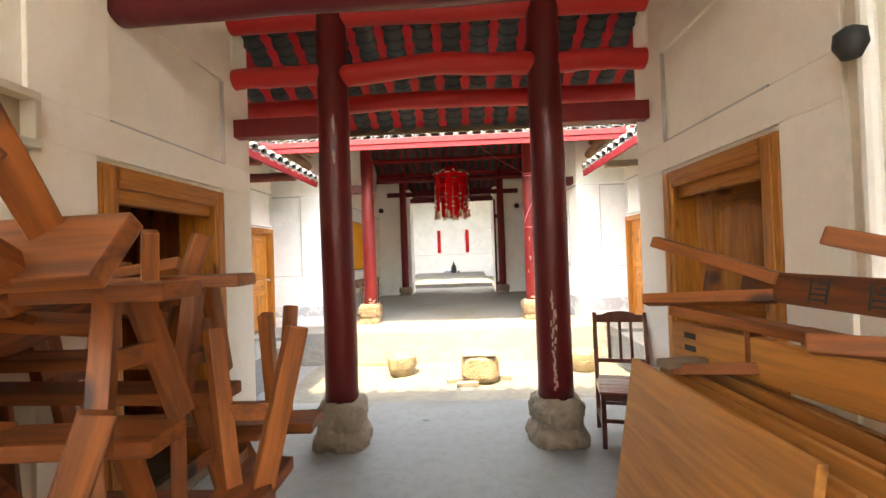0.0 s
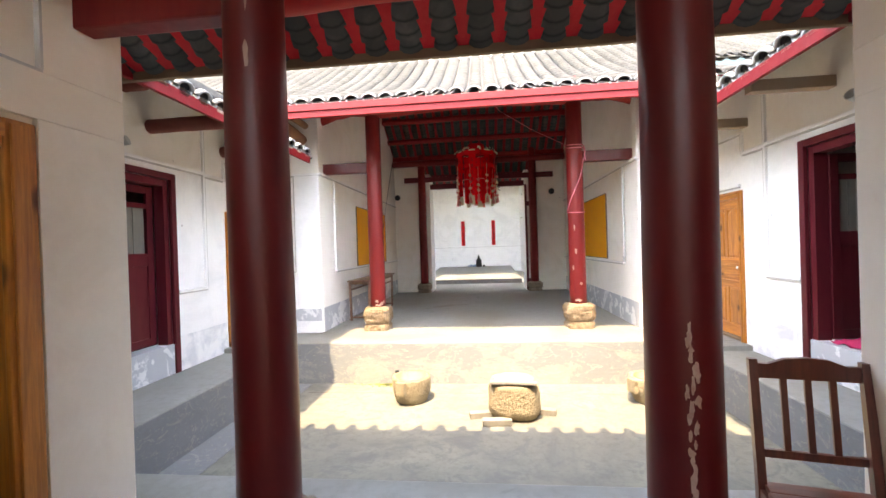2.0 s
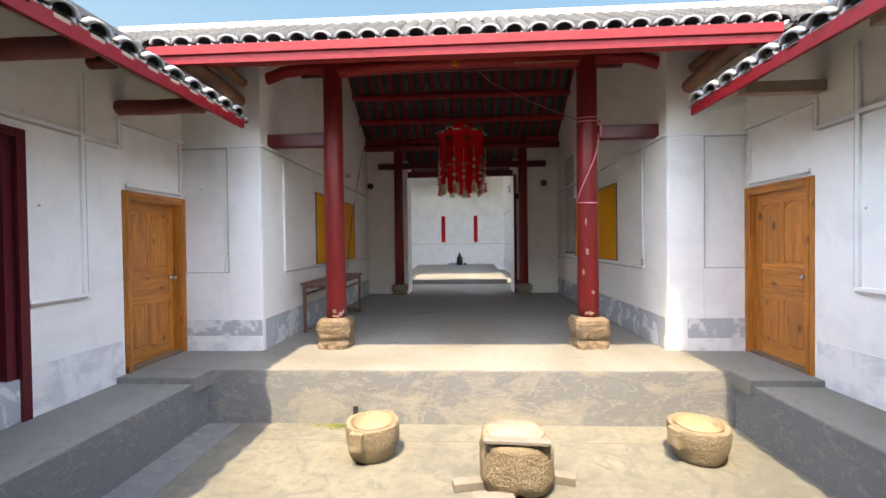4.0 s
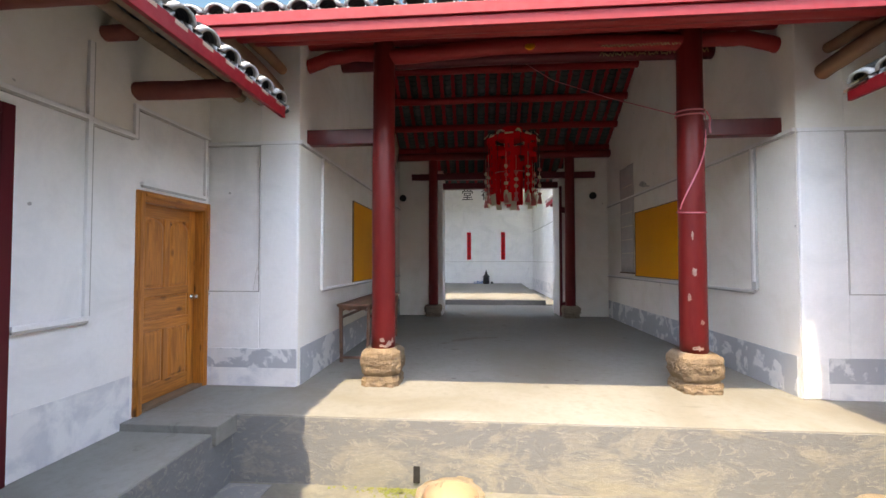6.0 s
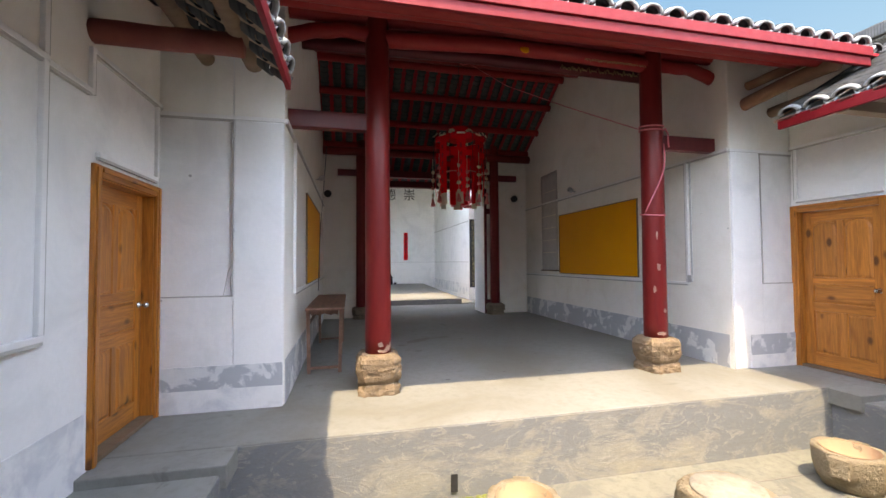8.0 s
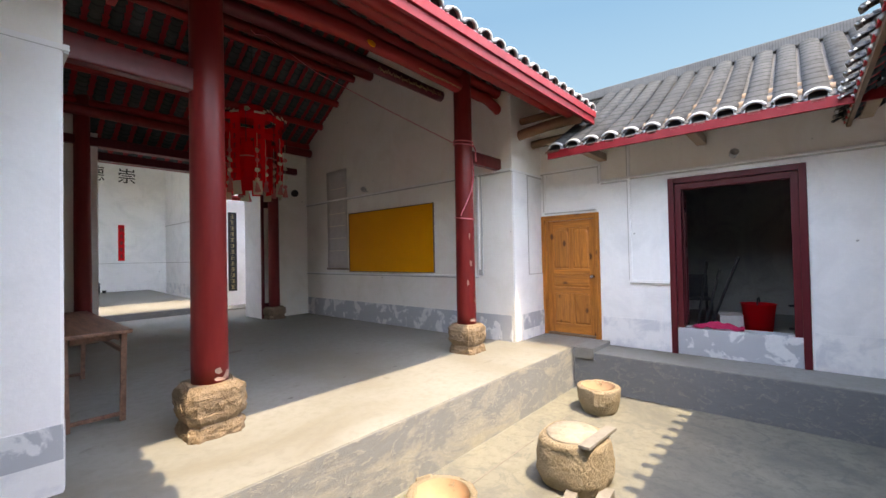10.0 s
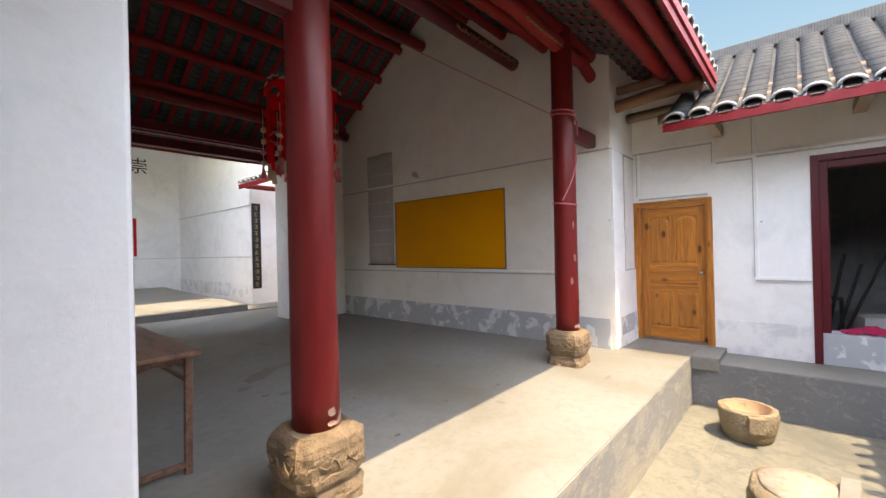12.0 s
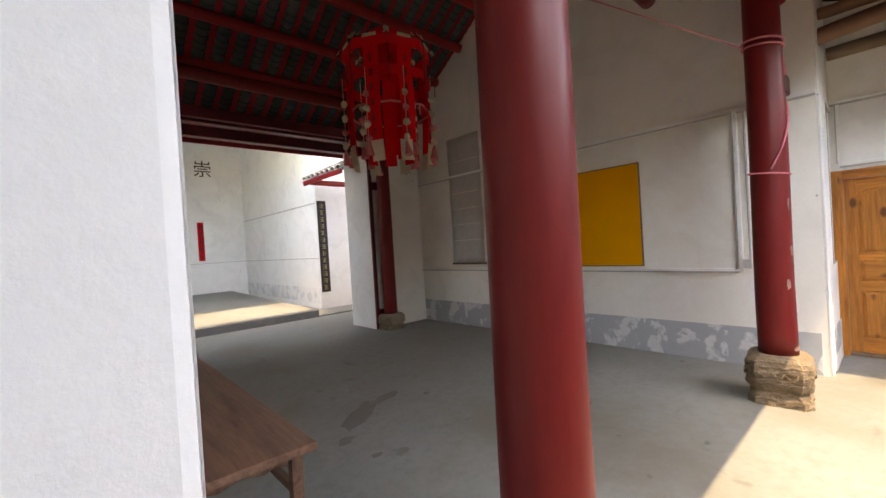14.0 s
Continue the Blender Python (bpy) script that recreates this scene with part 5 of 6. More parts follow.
part("conduit", tube(bmesh.new(), [(0.03, -0.01, 0.1), (0.03, -0.01, 1.72)], 0.012, 8), GREY_PLASTIC, sw)
wire = part("cable", tube(bmesh.new(), [(HL + 0.12, 14.3, 4.15), (HL + 0.10, 13.7, 3.2), (HL + 0.06, 13.2, 2.2), (HL + 0.05, 12.9, 1.4), (HL + 0.05, 12.75, 0.9)], 0.008, 6), BLACK, None, "", True)
tagged(wire, "thin black cable hanging slack down the hall wall", "cable")


# ---- lantern ----
def lantern():
    th = thing("paper_lantern", "large red paper lantern with streamers, paper flowers and pink tassels", "lantern", pose(-0.20, 12.25, 2.50))
    R = 0.50
    part("crown", lathe(bmesh.new(), [(0.30, 1.36), (0.27, 1.42), (0.21, 1.50), (0.20, 1.57), (0.05, 1.60)], 16), PAPER_RED, th, "", True)
    def hexpts(r, z):
        return [(r * math.cos(math.pi / 4 * k + 0.2), r * math.sin(math.pi / 4 * k + 0.2), z) for k in range(8)]
    for r, z, w in ((R, 1.30, 0.11), (R * 1.0, 0.98, 0.10), (R * 0.98, 0.64, 0.02)):
        p = hexpts(r, z)
        for k in range(8):
            a, b = Vector(p[k]), Vector(p[(k + 1) % 8])
            mid, d = (a + b) / 2, (b - a)
            part("ring_bar", bx(-d.length / 2, d.length / 2, -0.008, 0.008, -w / 2, w / 2), PAPER_RED if w > 0.03 else PAPER_PINK, th, m=pose(*mid, 0, 0, math.degrees(math.atan2(d.y, d.x))))
    # domed spokes with scalloped white trim
    for k in range(8):
        a = math.pi / 4 * k + 0.2
        c, s = math.cos(a), math.sin(a)
        part("spoke", tube(bmesh.new(), [(0.24 * c, 0.24 * s, 1.40), (0.42 * c, 0.42 * s, 1.42), (0.55 * c, 0.55 * s, 1.33), (0.56 * c, 0.56 * s, 1.18), (0.55 * c, 0.55 * s, 0.85)], 0.005, 6), BLACK, th)
        for j, (rr, zz) in enumerate(((0.34, 1.44), (0.42, 1.435), (0.49, 1.41), (0.54, 1.36))):
            part("scallop", lathe(bmesh.new(), [(0.005, -0.003), (0.035, 0), (0.005, 0.003)], 8), PAPER_CREAM, th, m=pose(rr * c, rr * s, zz, 60, 0, math.degrees(a) + 90 + j * 11))
    strip = bmesh.new()
    rows = []
    for j in range(9):
        z = 1.28 - j * 0.133
        y = 0.012 * math.sin(j * 0.9)
        rows.append([strip.verts.new((-0.085, y, z)), strip.verts.new((0.085, y + 0.006, z))])
    for p, q in zip(rows, rows[1:]):
        strip.faces.new((p[0], p[1], q[1], q[0]))
    bmesh.ops.solidify(strip, geom=list(strip.faces), thickness=0.004)
    me_strip = mesh_of("streamer", strip, PAPER_RED)
    tail = bx(-0.07, 0.07, -0.004, 0.004, 0.02, 0.24)
    me_tail = mesh_of("streamer_tail", tail, PAPER_CREAM)
    rnd = random.Random(5)
    marks = []
    for j in range(6):
        glyph = bmesh.new()
        z = 1.12 - j * 0.16
        for q in range(4):
            box(glyph, -0.03, 0.03 - rnd.random() * 0.03, -0.012, -0.008, z - 0.035 + q * 0.02, z - 0.030 + q * 0.02)
        box(glyph, -0.004, 0.004, -0.0125, -0.0085, z - 0.045, z + 0.04)
        marks.append(mesh_of("ink_mark", glyph, MAROON))
    for k in range(8):
        a = math.degrees(math.pi / 4 * k + 0.2 + math.pi / 8)
        base_m = pose(0, 0, 0, 0, 0, a + 90) @ pose(0, -R * 0.95, 0, 0, 0, 180) @ pose(0, 0, 0, 0, 0, 180)
        strip_ob = share("streamer", me_strip, th, base_m)
        for me_glyph in marks:
            share("ink_mark", me_glyph, strip_ob, pose(0, 0, 0))
        share("streamer_tail", me_tail, strip_ob, pose(0.03 * math.sin(k * 2.1), 0.02, 0.0, 4, 3 * math.sin(k), 0))
    for k in range(8):
        a = math.degrees(math.pi / 4 * k + 0.2 + math.pi / 8)
        part("paper_tab", bx(-0.08, 0.08, -0.012, -0.009, 1.335, 1.37), PAPER_CREAM, th, m=pose(0, 0, 0, 0, 0, a + 90) @ pose(0, -R * 0.95, 0))
        part("inner_streamer", bx(-0.07, 0.07, -0.003, 0.003, 0.10, 0.92), PAPER_RED, th, m=pose(0, 0, 0, 0, 0, a + 112) @ pose(0, -R * 0.62, 0))
    # garlands of crumpled paper flowers with tassels
    fl = bmesh.new()
    bmesh.ops.create_icosphere(fl, subdivisions=1, radius=0.043)
    for v in fl.verts:
        v.co *= 1 + 0.45 * noise.noise(v.co * 60)
        v.co.z *= 0.8
    me_fl = mesh_of("paper_flower", fl, PAPER_CREAM)
    fp = bmesh.new()
    bmesh.ops.create_icosphere(fp, subdivisions=1, radius=0.040)
    for v in fp.verts:
        v.co *= 1 + 0.5 * noise.noise(v.co * 55 + Vector((3, 1, 2)))
    me_fp = mesh_of("paper_flower", fp, PAPER_PINK)
    tas = lathe(bmesh.new(), [(0.006, 0.10), (0.018, 0.06), (0.045, -0.05), (0.05, -0.07), (0.02, -0.065)], 7)
    me_tas = mesh_of("tassel", tas, PAPER_PINK)
    for k in range(16):
        if k % 4 == 2:
            continue
        a = 2 * math.pi * k / 16 + 0.1
        r = R * (1.06 if k % 2 else 0.80)
        x, y = r * math.cos(a), r * math.sin(a)
        top = 1.0 if k % 2 else 0.95
        garland = part("garland", tube(bmesh.new(), [(x, y, top), (x, y, 0.16)], 0.004, 4), PAPER_CREAM, th)
        for j in range(4):
            z = top - 0.30 - j * 0.145 + 0.02 * math.sin(k * 3 + j)
            share("paper_flower", me_fp if (j + k) % 3 == 0 else me_fl, garland, pose(x, y, z, 40 * k, 30 * j, 70 * k + 50 * j))
        share("tassel", me_tas, garland, pose(x, y, 0.13 + 0.03 * math.sin(k * 1.7), 8 * math.sin(k), 6 * math.cos(k * 2), 30 * k))
    part("cord", tube(bmesh.new(), [(0, 0, 1.58), (0, 0, 3.52)], 0.005, 5), BLACK, th)
    return th


lantern()


# ---- cord tied on the column ----
th = thing("pink_cord", "pink nylon cord wound round a red column up to the ridge", "cord")
for z in (3.14, 3.19, 2.03):
    pts = [(1.55 + 0.147 * math.cos(a), COL_Y + 0.147 * math.sin(a), z + 0.02 * math.sin(a)) for a in [2 * math.pi * k / 20 for k in range(21)]]
    part("loop", tube(bmesh.new(), pts, 0.009, 6), ROPE_PINK, th, "", True)
pts = []
for k in range(15):
    a = radians(-15 - 150 * k / 14)
    pts.append((1.55 + 0.15 * math.cos(a), COL_Y + 0.15 * math.sin(a), 3.0 - (3.0 - 2.06) * (k / 14) ** 0.85))
part("twist", tube(bmesh.new(), [(1.70, 9.02, 3.15), (1.705, 9.02, 3.02)] + pts, 0.009, 6), ROPE_PINK, th, "", True)
part("knot", tube(bmesh.new(), [(1.69, 8.97, 3.16), (1.71, 8.94, 3.08), (1.70, 8.93, 2.98), (1.71, 8.93, 2.90)], 0.011, 6), ROPE_PINK, th, "", True)
part("line", tube(bmesh.new(), [(1.52, COL_Y + 0.14, 3.19), (0.95, 10.1, 3.80), (0.4, 11.2, 4.55), (-0.02, 12.1, 5.34)], 0.006, 5), ROPE_PINK, th, "", True)
part("line", tube(bmesh.new(), [(-0.02, 12.1, 5.34), (-0.1, 12.3, 5.40), (-0.20, 12.25, 5.42)], 0.006, 5), ROPE_PINK, th, "", True)
bo = bpy.data.objects["bent_beam.004"]
part("boss", lathe(bmesh.new(), [(0.06, 0), (0.055, 0.012), (0.02, 0.016)], 14), YELLOW, bo, "small round gilt boss", True, m=pose(-0.27, COL_Y - 0.085, 3.99, 70))
for i in range(22):
    x = 0.55 + i * 0.04
    part("gold_scroll", tube(bmesh.new(), [(x, COL_Y - 0.075, 3.955 + 0.015 * math.sin(i * 2.1)), (x + 0.02, COL_Y - 0.078, 3.97), (x + 0.038, COL_Y - 0.072, 3.945)], 0.006, 4), GILT, bo)


# ---- stone mortars and quern ----
def mortar(m, r, h, label, lugs):
    th = thing("stone_mortar", label, "stone mortar", m, group="stone mortars")
    bm = lathe(bmesh.new(), [(r * 0.70, 0), (r * 0.80, h * 0.1), (r * 0.95, h * 0.45), (r, h * 0.85), (r * 0.99, h), (r * 0.78, h), (r * 0.72, h * 0.7), (r * 0.5, h * 0.45), (0.02, h * 0.4)], 40)
    bmesh.ops.subdivide_edges(bm, edges=[e for e in bm.edges if abs(e.verts[0].co.z - e.verts[1].co.z) > 0.03], cuts=2, use_grid_fill=True)
    for v in bm.verts:
        if v.co.xy.length > r * 0.70:
            v.co += 0.012 * Vector(noise.noise_vector(v.co * 12)) + 0.007 * Vector(noise.noise_vector(v.co * 38))
    part("bowl", bm, TROUGH, th, "", True)
    part("hollow", lathe(bmesh.new(), [(r * 0.77, h + 0.004), (r * 0.70, h * 0.7), (r * 0.48, h * 0.47), (0.005, h * 0.42)][::-1], 28, caps=False), CLAY, th, "smooth reddish inside of the mortar", True)
    for a in lugs:
        part("lug", bx(-0.07, 0.07, -r - 0.045, -r * 0.86, h * 0.45, h * 0.98, bevel=0.015), TROUGH, th, m=pose(0, 0, 0, 0, 0, a))
    return th


mortar(pose(-1.10, 7.25, Z_COURT - 0.004), 0.265, 0.34, "round hewn stone mortar with a lug and reddish hollow", (-20, 160))
mortar(pose(2.06, 7.28, Z_COURT - 0.004), 0.27, 0.33, "round hewn stone mortar with two lugs and reddish hollow", (-70, 110))
qs = thing("stone_quern", "squat hewn granite quern base with a plank on its flat top", "stone quern", pose(0.26, 6.83, Z_COURT - 0.004))
bm = bmesh.new()
seg = 36
rings = []
for r, z in ((0.22, 0), (0.28, 0.03), (0.315, 0.12), (0.305, 0.30), (0.29, 0.40), (0.27, 0.43), (0.05, 0.44)):
    ring = []
    for i in range(seg):
        a = 2 * math.pi * i / seg
        q = (abs(math.cos(a)) ** 3 + abs(math.sin(a)) ** 3) ** (-1 / 3)
        notch = 1 - 0.10 * math.exp(-((a - 1.5 * math.pi) / 0.10) ** 2) * (1 if z < 0.1 else 0)
        ring.append(bm.verts.new((r * q * math.cos(a) * notch, r * q * math.sin(a) * notch, z)))
    rings.append(ring)
for a, b in zip(rings, rings[1:]):
    for i in range(seg):
        bm.faces.new((a[i], a[(i + 1) % seg], b[(i + 1) % seg], b[i]))
bm.faces.new(rings[0][::-1])
bm.faces.new(rings[-1])
bmesh.ops.subdivide_edges(bm, edges=[e for e in bm.edges if abs(e.verts[0].co.z - e.verts[1].co.z) > 0.05], cuts=3, use_grid_fill=True)
for v in bm.verts:
    v.co += (0.018 * Vector(noise.noise_vector(v.co * 9)) + 0.010 * Vector(noise.noise_vector(v.co * 34))) * (1.0 if v.co.z < 0.42 else 0.3)
part("block", bm, TROUGH, qs, "", True)
part("lime_crust", lathe(bmesh.new(), [(0.25, 0.425), (0.24, 0.448), (0.05, 0.452)], 20, (1.02, 0.9)), CRUST, qs, "pale weathered crust on the top", True, m=pose(0, 0.02, 0))
part("plank", bx(-0.27, 0.27, -0.30, -0.20, 0.435, 0.462, bevel=0.004, m=pose(0, 0, 0, -3, 0, -4)), GREY_SLAT, qs, "weathered plank across the top")
for i, (x, y, a, l) in enumerate(((-0.40, -0.12, 12, 0.30), (-0.22, -0.33, 4, 0.34), (0.36, 0.0, -15, 0.30))):
    th = thing("wood_block", "weathered grey-brown timber offcut on the courtyard floor", "wood block", pose(0.26 + x, 6.83 + y, Z_COURT, 0, 0, a), group="timber offcuts")
    part("offcut", bx(-l / 2, l / 2, -0.05, 0.05, 0, 0.07, bevel=0.006), GREY_SLAT, th)
dr = thing("drain_outlet", "black square drain hole in the platform face", "drain", pose(-1.45, Y_PLAT - 0.008, Z_COURT + 0.06))
part("hole", bx(-0.03, 0.03, -0.012, 0.0, 0, 0.15, bevel=0.003), BLACK, dr)
bm = bmesh.new()
rnd = random.Random(11)
for i in range(420):
    x, y = rnd.gauss(-1.5, 0.22), Y_PLAT - 0.02 - abs(rnd.gauss(0, 0.06))
    s = 0.008 + 0.012 * rnd.random()
    v = [bm.verts.new((x + s * math.cos(k * 2.1 + i), y + s * math.sin(k * 2.1 + i), Z_COURT + (0.002 if k else 0.012))) for k in range(3)]
    bm.faces.new(v)
tagged(part("moss", bm, MOSS), "thin green moss along the damp kerb foot", "moss", kind="stuff")
wd = thing("weed", "small green weed in a courtyard crack", "plant", pose(-0.47, 4.95, Z_COURT))
for k in range(7):
    bm = bmesh.new()
    a = k * 0.9
    p = [(0, 0, 0), (0.03 * math.cos(a), 0.03 * math.sin(a), 0.05), (0.07 * math.cos(a), 0.07 * math.sin(a), 0.07)]
    tube(bm, p, [0.004, 0.012, 0.002], 5)
    part("leaf", bm, PLANT, wd)


# ---- side table in the hall ----
tb = thing("side_table", "long narrow brown wooden table with a scalloped apron against the wall", "table", pose(-2.64, 9.91, Z_PLAT))
part("tabletop", bx(-0.23, 0.25, -0.08, 2.2, 0.80, 0.835, bevel=0.008), TABLE_WOOD, tb)
LEG = mesh_of("leg", bx(-0.022, 0.022, -0.022, 0.022, 0, 0.80, bevel=0.004), TABLE_WOOD)
for x in (-0.19, 0.19):
    for y in (0.03, 2.09):
        share("leg", LEG, tb, pose(x, y, 0, 0, -1 if x < 0 else 1, 0))
for y in (0.03, 2.09):
    part("stretcher", bx(-0.17, 0.17, y - 0.014, y + 0.014, 0.05, 0.085, bevel=0.003), TABLE_WOOD, tb)
    bm = prism(bmesh.new(), [(-0.17, 0.80), (-0.17, 0.73), (-0.13, 0.75), (-0.08, 0.735), (0, 0.755), (0.08, 0.735), (0.13, 0.75), (0.17, 0.73), (0.17, 0.80)], 1, y - 0.01, y + 0.01)
    part("apron", bm, TABLE_WOOD, tb)
for x in (-0.19, 0.19):
    part("rail", bx(x - 0.013, x + 0.013, 0.05, 2.07, 0.62, 0.655, bevel=0.003), TABLE_WOOD, tb)
    part("apron", bx(x - 0.01, x + 0.01, 0.05, 2.07, 0.74, 0.80, bevel=0.003), TABLE_WOOD, tb)


# ---- rear hall ----
CHARS = (("\u5802", -1.36 + 0.0), ("\u5fb7", -0.36), ("\u5d07", 0.62))
sg = thing("wall_characters", "three large black painted characters high on the white end wall", "inscription", pose(0, 24.995, 4.60))
for ch, x in CHARS:
    cu = bpy.data.curves.new("character", 'FONT')
    cu.body = ch
    cu.size = 0.62
    cu.extrude = 0.003
    tmp = bpy.data.objects.new("tmp", cu)
    scene.collection.objects.link(tmp)
    me = bpy.data.meshes.new_from_object(tmp.evaluated_get(bpy.context.evaluated_depsgraph_get()))
    bpy.data.objects.remove(tmp)
    me.materials.clear()
    me.materials.append(INK)
    share("character", me, sg, pose(x - 0.30, -0.003, 0, 90))


def couplet(m, w, h, mat, ink, n, label, category, seed):
    th = thing("couplet", label, category, m, group="couplets")
    part("sheet", bx(0, w, -0.006, 0, 0, h), mat, th)
    rnd = random.Random(seed)
    step = h / (n + 0.4)
    for i in range(n):
        bm = bmesh.new()
        zc = h - step * (i + 0.7)
        s = min(w * 0.62, step * 0.7)
        for q in range(3):
            a = s * (0.35 + 0.15 * rnd.random())
            box(bm, w / 2 - a, w / 2 + a, -0.010, -0.006, zc - s / 2 + q * s / 2.4, zc - s / 2 + q * s / 2.4 + s * 0.1)
        for q in range(2):
            xx = w / 2 + (rnd.random() - 0.5) * s * 0.6
            box(bm, xx, xx + s * 0.1, -0.0105, -0.0065, zc - s * 0.5, zc + s * 0.4)
        part("ink_mark", bm, ink, th)
    return th


CP = "narrow red paper couplet with black brush marks on the white wall"
couplet(pose(-1.37, 24.99, 1.53), 0.20, 1.38, PAPER_RED, INK, 5, CP, "couplet", 1)
couplet(pose(0.34, 24.99, 1.53), 0.20, 1.38, PAPER_RED, INK, 5, CP, "couplet", 2)
couplet(pose(1.94, 18.79, 0.50), 0.26, 2.48, BLACK, GILT, 13, "tall black board with dull gold characters beside the rear hall", "couplet board", 3)
couplet(pose(-3.52, 18.79, 0.50), 0.26, 2.48, BLACK, GILT, 13, "tall black board with dull gold characters beside the rear hall", "couplet board", 4)
ib = thing("incense_burner", "small dark pagoda-shaped iron incense burner by the wall", "incense burner", pose(-0.42, 24.6, 0.33))
part("body", lathe(bmesh.new(), [(0.14, 0), (0.16, 0.05), (0.15, 0.30), (0.10, 0.36)], 10), BLACK, ib)
part("roof", lathe(bmesh.new(), [(0.19, 0.34), (0.12, 0.42), (0.07, 0.50), (0.05, 0.52)], 8), BLACK, ib)
part("finial", lathe(bmesh.new(), [(0.05, 0.50), (0.055, 0.58), (0.02, 0.64), (0.005, 0.70)], 8), BLACK, ib)
for i, x in enumerate((-0.98, -0.84, -0.71, -0.60, -0.14)):
    tc = thing("offering_cup", "small blue and white tin at the foot of the altar wall", "cup", pose(x, 24.65, 0.335), group="offering cups")
    part("cup", lathe(bmesh.new(), [(0.045, 0), (0.055, 0.02), (0.06, 0.11 + 0.03 * (i % 2)), (0.05, 0.11 + 0.03 * (i % 2))], 12), BLUE_TIN if i < 4 else BLACK, tc, "", True)

# rear doorway leaf and side eave beyond
rl = thing("door_leaf", "dark maroon door frame beside the rear opening", "door frame", pose(1.45, 15.10, Z_PLAT))
part("post", bx(-0.19, -0.12, -0.02, 0.02, 0, 3.4, bevel=0.004), MAROON, rl)
part("rail", bx(-0.12, 0.0, -0.02, 0.02, 2.7, 2.85, bevel=0.004), MAROON, rl)
part("sill", bx(-0.12, 0.02, -0.03, 0.03, 0, 0.38, bevel=0.004), MAROON, rl)
rear_side = [(0, 3.45), (0.7, 3.78), (1.4, 4.1)]
roof_slope("roof_rear_side_east", rear_side, 2.0, pose(1.50, 18.55, 0, 0, 0, -90), "small tiled side roof in the rear court")
roof_slope("roof_rear_side_west", rear_side, 2.0, pose(-2.35, 16.55, 0, 0, 0, 90), "small tiled side roof in the rear court")
setting("eave_board_rear_east", bx(1.50, 1.54, 16.55, 18.55, 3.32, 3.43, bevel=0.004), RED_BRIGHT, "red painted eave board", "trim")
setting("eave_board_rear_west", bx(-2.39, -2.35, 16.55, 18.55, 3.32, 3.43, bevel=0.004), RED_BRIGHT, "red painted eave board", "trim")
for x0, x1 in ((1.6, 3.6), (-4.6, -2.45)):
    beam("bracket_log", log_bar((x0, 18.3, 3.38), (x1, 18.3, 3.38), 0.07, 0, 0.01, n=8, seed=x0), RED_PAINT, "red log bracket in the rear court")


# ---- store room clutter behind the maroon door ----
ck = thing("cloth", "crumpled magenta cloth on the door sill", "cloth", pose(3.70, 6.15, 0.345))
bm = bmesh.new()
bmesh.ops.create_grid(bm, x_segments=18, y_segments=18, size=0.5)
for v in bm.verts:
    d = v.co.xy.length
    v.co = Vector((v.co.x * 0.26, v.co.y * 0.62, max(0.004, 0.09 * (1 - 1.5 * d) + 0.05 * noise.noise(v.co * 9))))
part("fabric", bm, PINK_CLOTH, ck, "", True)
bk = thing("bucket", "red plastic bucket in the dark store room", "bucket", pose(4.7, 5.75, 0.2))
part("body", lathe(bmesh.new(), [(0.17, 0), (0.22, 0.42), (0.235, 0.43), (0.20, 0.42), (0.15, 0.03)], 20), PAPER_RED, bk, "", True)
part("handle", tube(bmesh.new(), [(-0.22, 0, 0.42), (-0.15, 0, 0.52), (0.15, 0, 0.52), (0.22, 0, 0.42)], 0.008, 6), BLACK, bk)
bc = thing("carton", "pale cardboard carton on the store room floor", "box", pose(4.5, 6.1, 0.2, 0, 0, 12))
part("carton_body", bx(-0.2, 0.2, -0.15, 0.15, 0, 0.26, bevel=0.004), PAPER_GREY, bc)
part("flap", bx(-0.2, 0.2, -0.16, -0.01, 0.26, 0.268), PAPER_GREY, bc)


def dark_chair(m, label):
    th = thing("stored_chair", label, "chair", m, group="stored chairs")
    part("seat", bx(-0.2, 0.2, -0.2, 0.2, 0.42, 0.46, bevel=0.01), BLACK, th)
    for x in (-0.18, 0.18):
        for y in (-0.18, 0.18):
            part("leg", bx(x - 0.018, x + 0.018, y - 0.018, y + 0.018, 0, 0.42), BLACK, th)
    part("backrest", bx(-0.2, 0.2, 0.17, 0.20, 0.46, 0.85, bevel=0.01), BLACK, th)
    return th


dark_chair(pose(4.9, 5.3, 0.4, 90, 0, 30), "black chair lying on its side in the dark store room")
dark_chair(pose(5.0, 6.62, 0.2, 0, 0, -70), "black chair stored in the dark room, beside leaning poles")
for k, (y, a) in enumerate(((6.45, 14), (6.55, 9), (6.38, 20))):
    pl = thing("pole", "dark wooden pole leaning among stored tools", "pole", pose(4.55, y, 0.2, a, -6, 0), group="leaning poles")
    part("shaft", tube(bmesh.new(), [(0, 0, 0), (0, 0, 1.0 + 0.12 * k)], 0.022, 8), BLACK, pl)


# ---- damp stains, cracks and joints ----
def blot(name, m, rx, ry, mat, label, seed, parent):
    bm = bmesh.new()
    c = bm.verts.new((0, 0, 0))
    ring = [bm.verts.new((rx * k * math.cos(a), ry * k * math.sin(a), 0)) for a, k in
            [(2 * math.pi * j / 26, 1 + 0.55 * noise.noise((math.cos(2 * math.pi * j / 26) * 1.6, math.sin(2 * math.pi * j / 26) * 1.6, seed)) + 0.18 * noise.noise((j * 1.3, seed, 2))) for j in range(26)]]
    for j in range(26):
        bm.faces.new((c, ring[j], ring[(j + 1) % 26]))
    return part(name, bm, mat, parent, label, m=m)


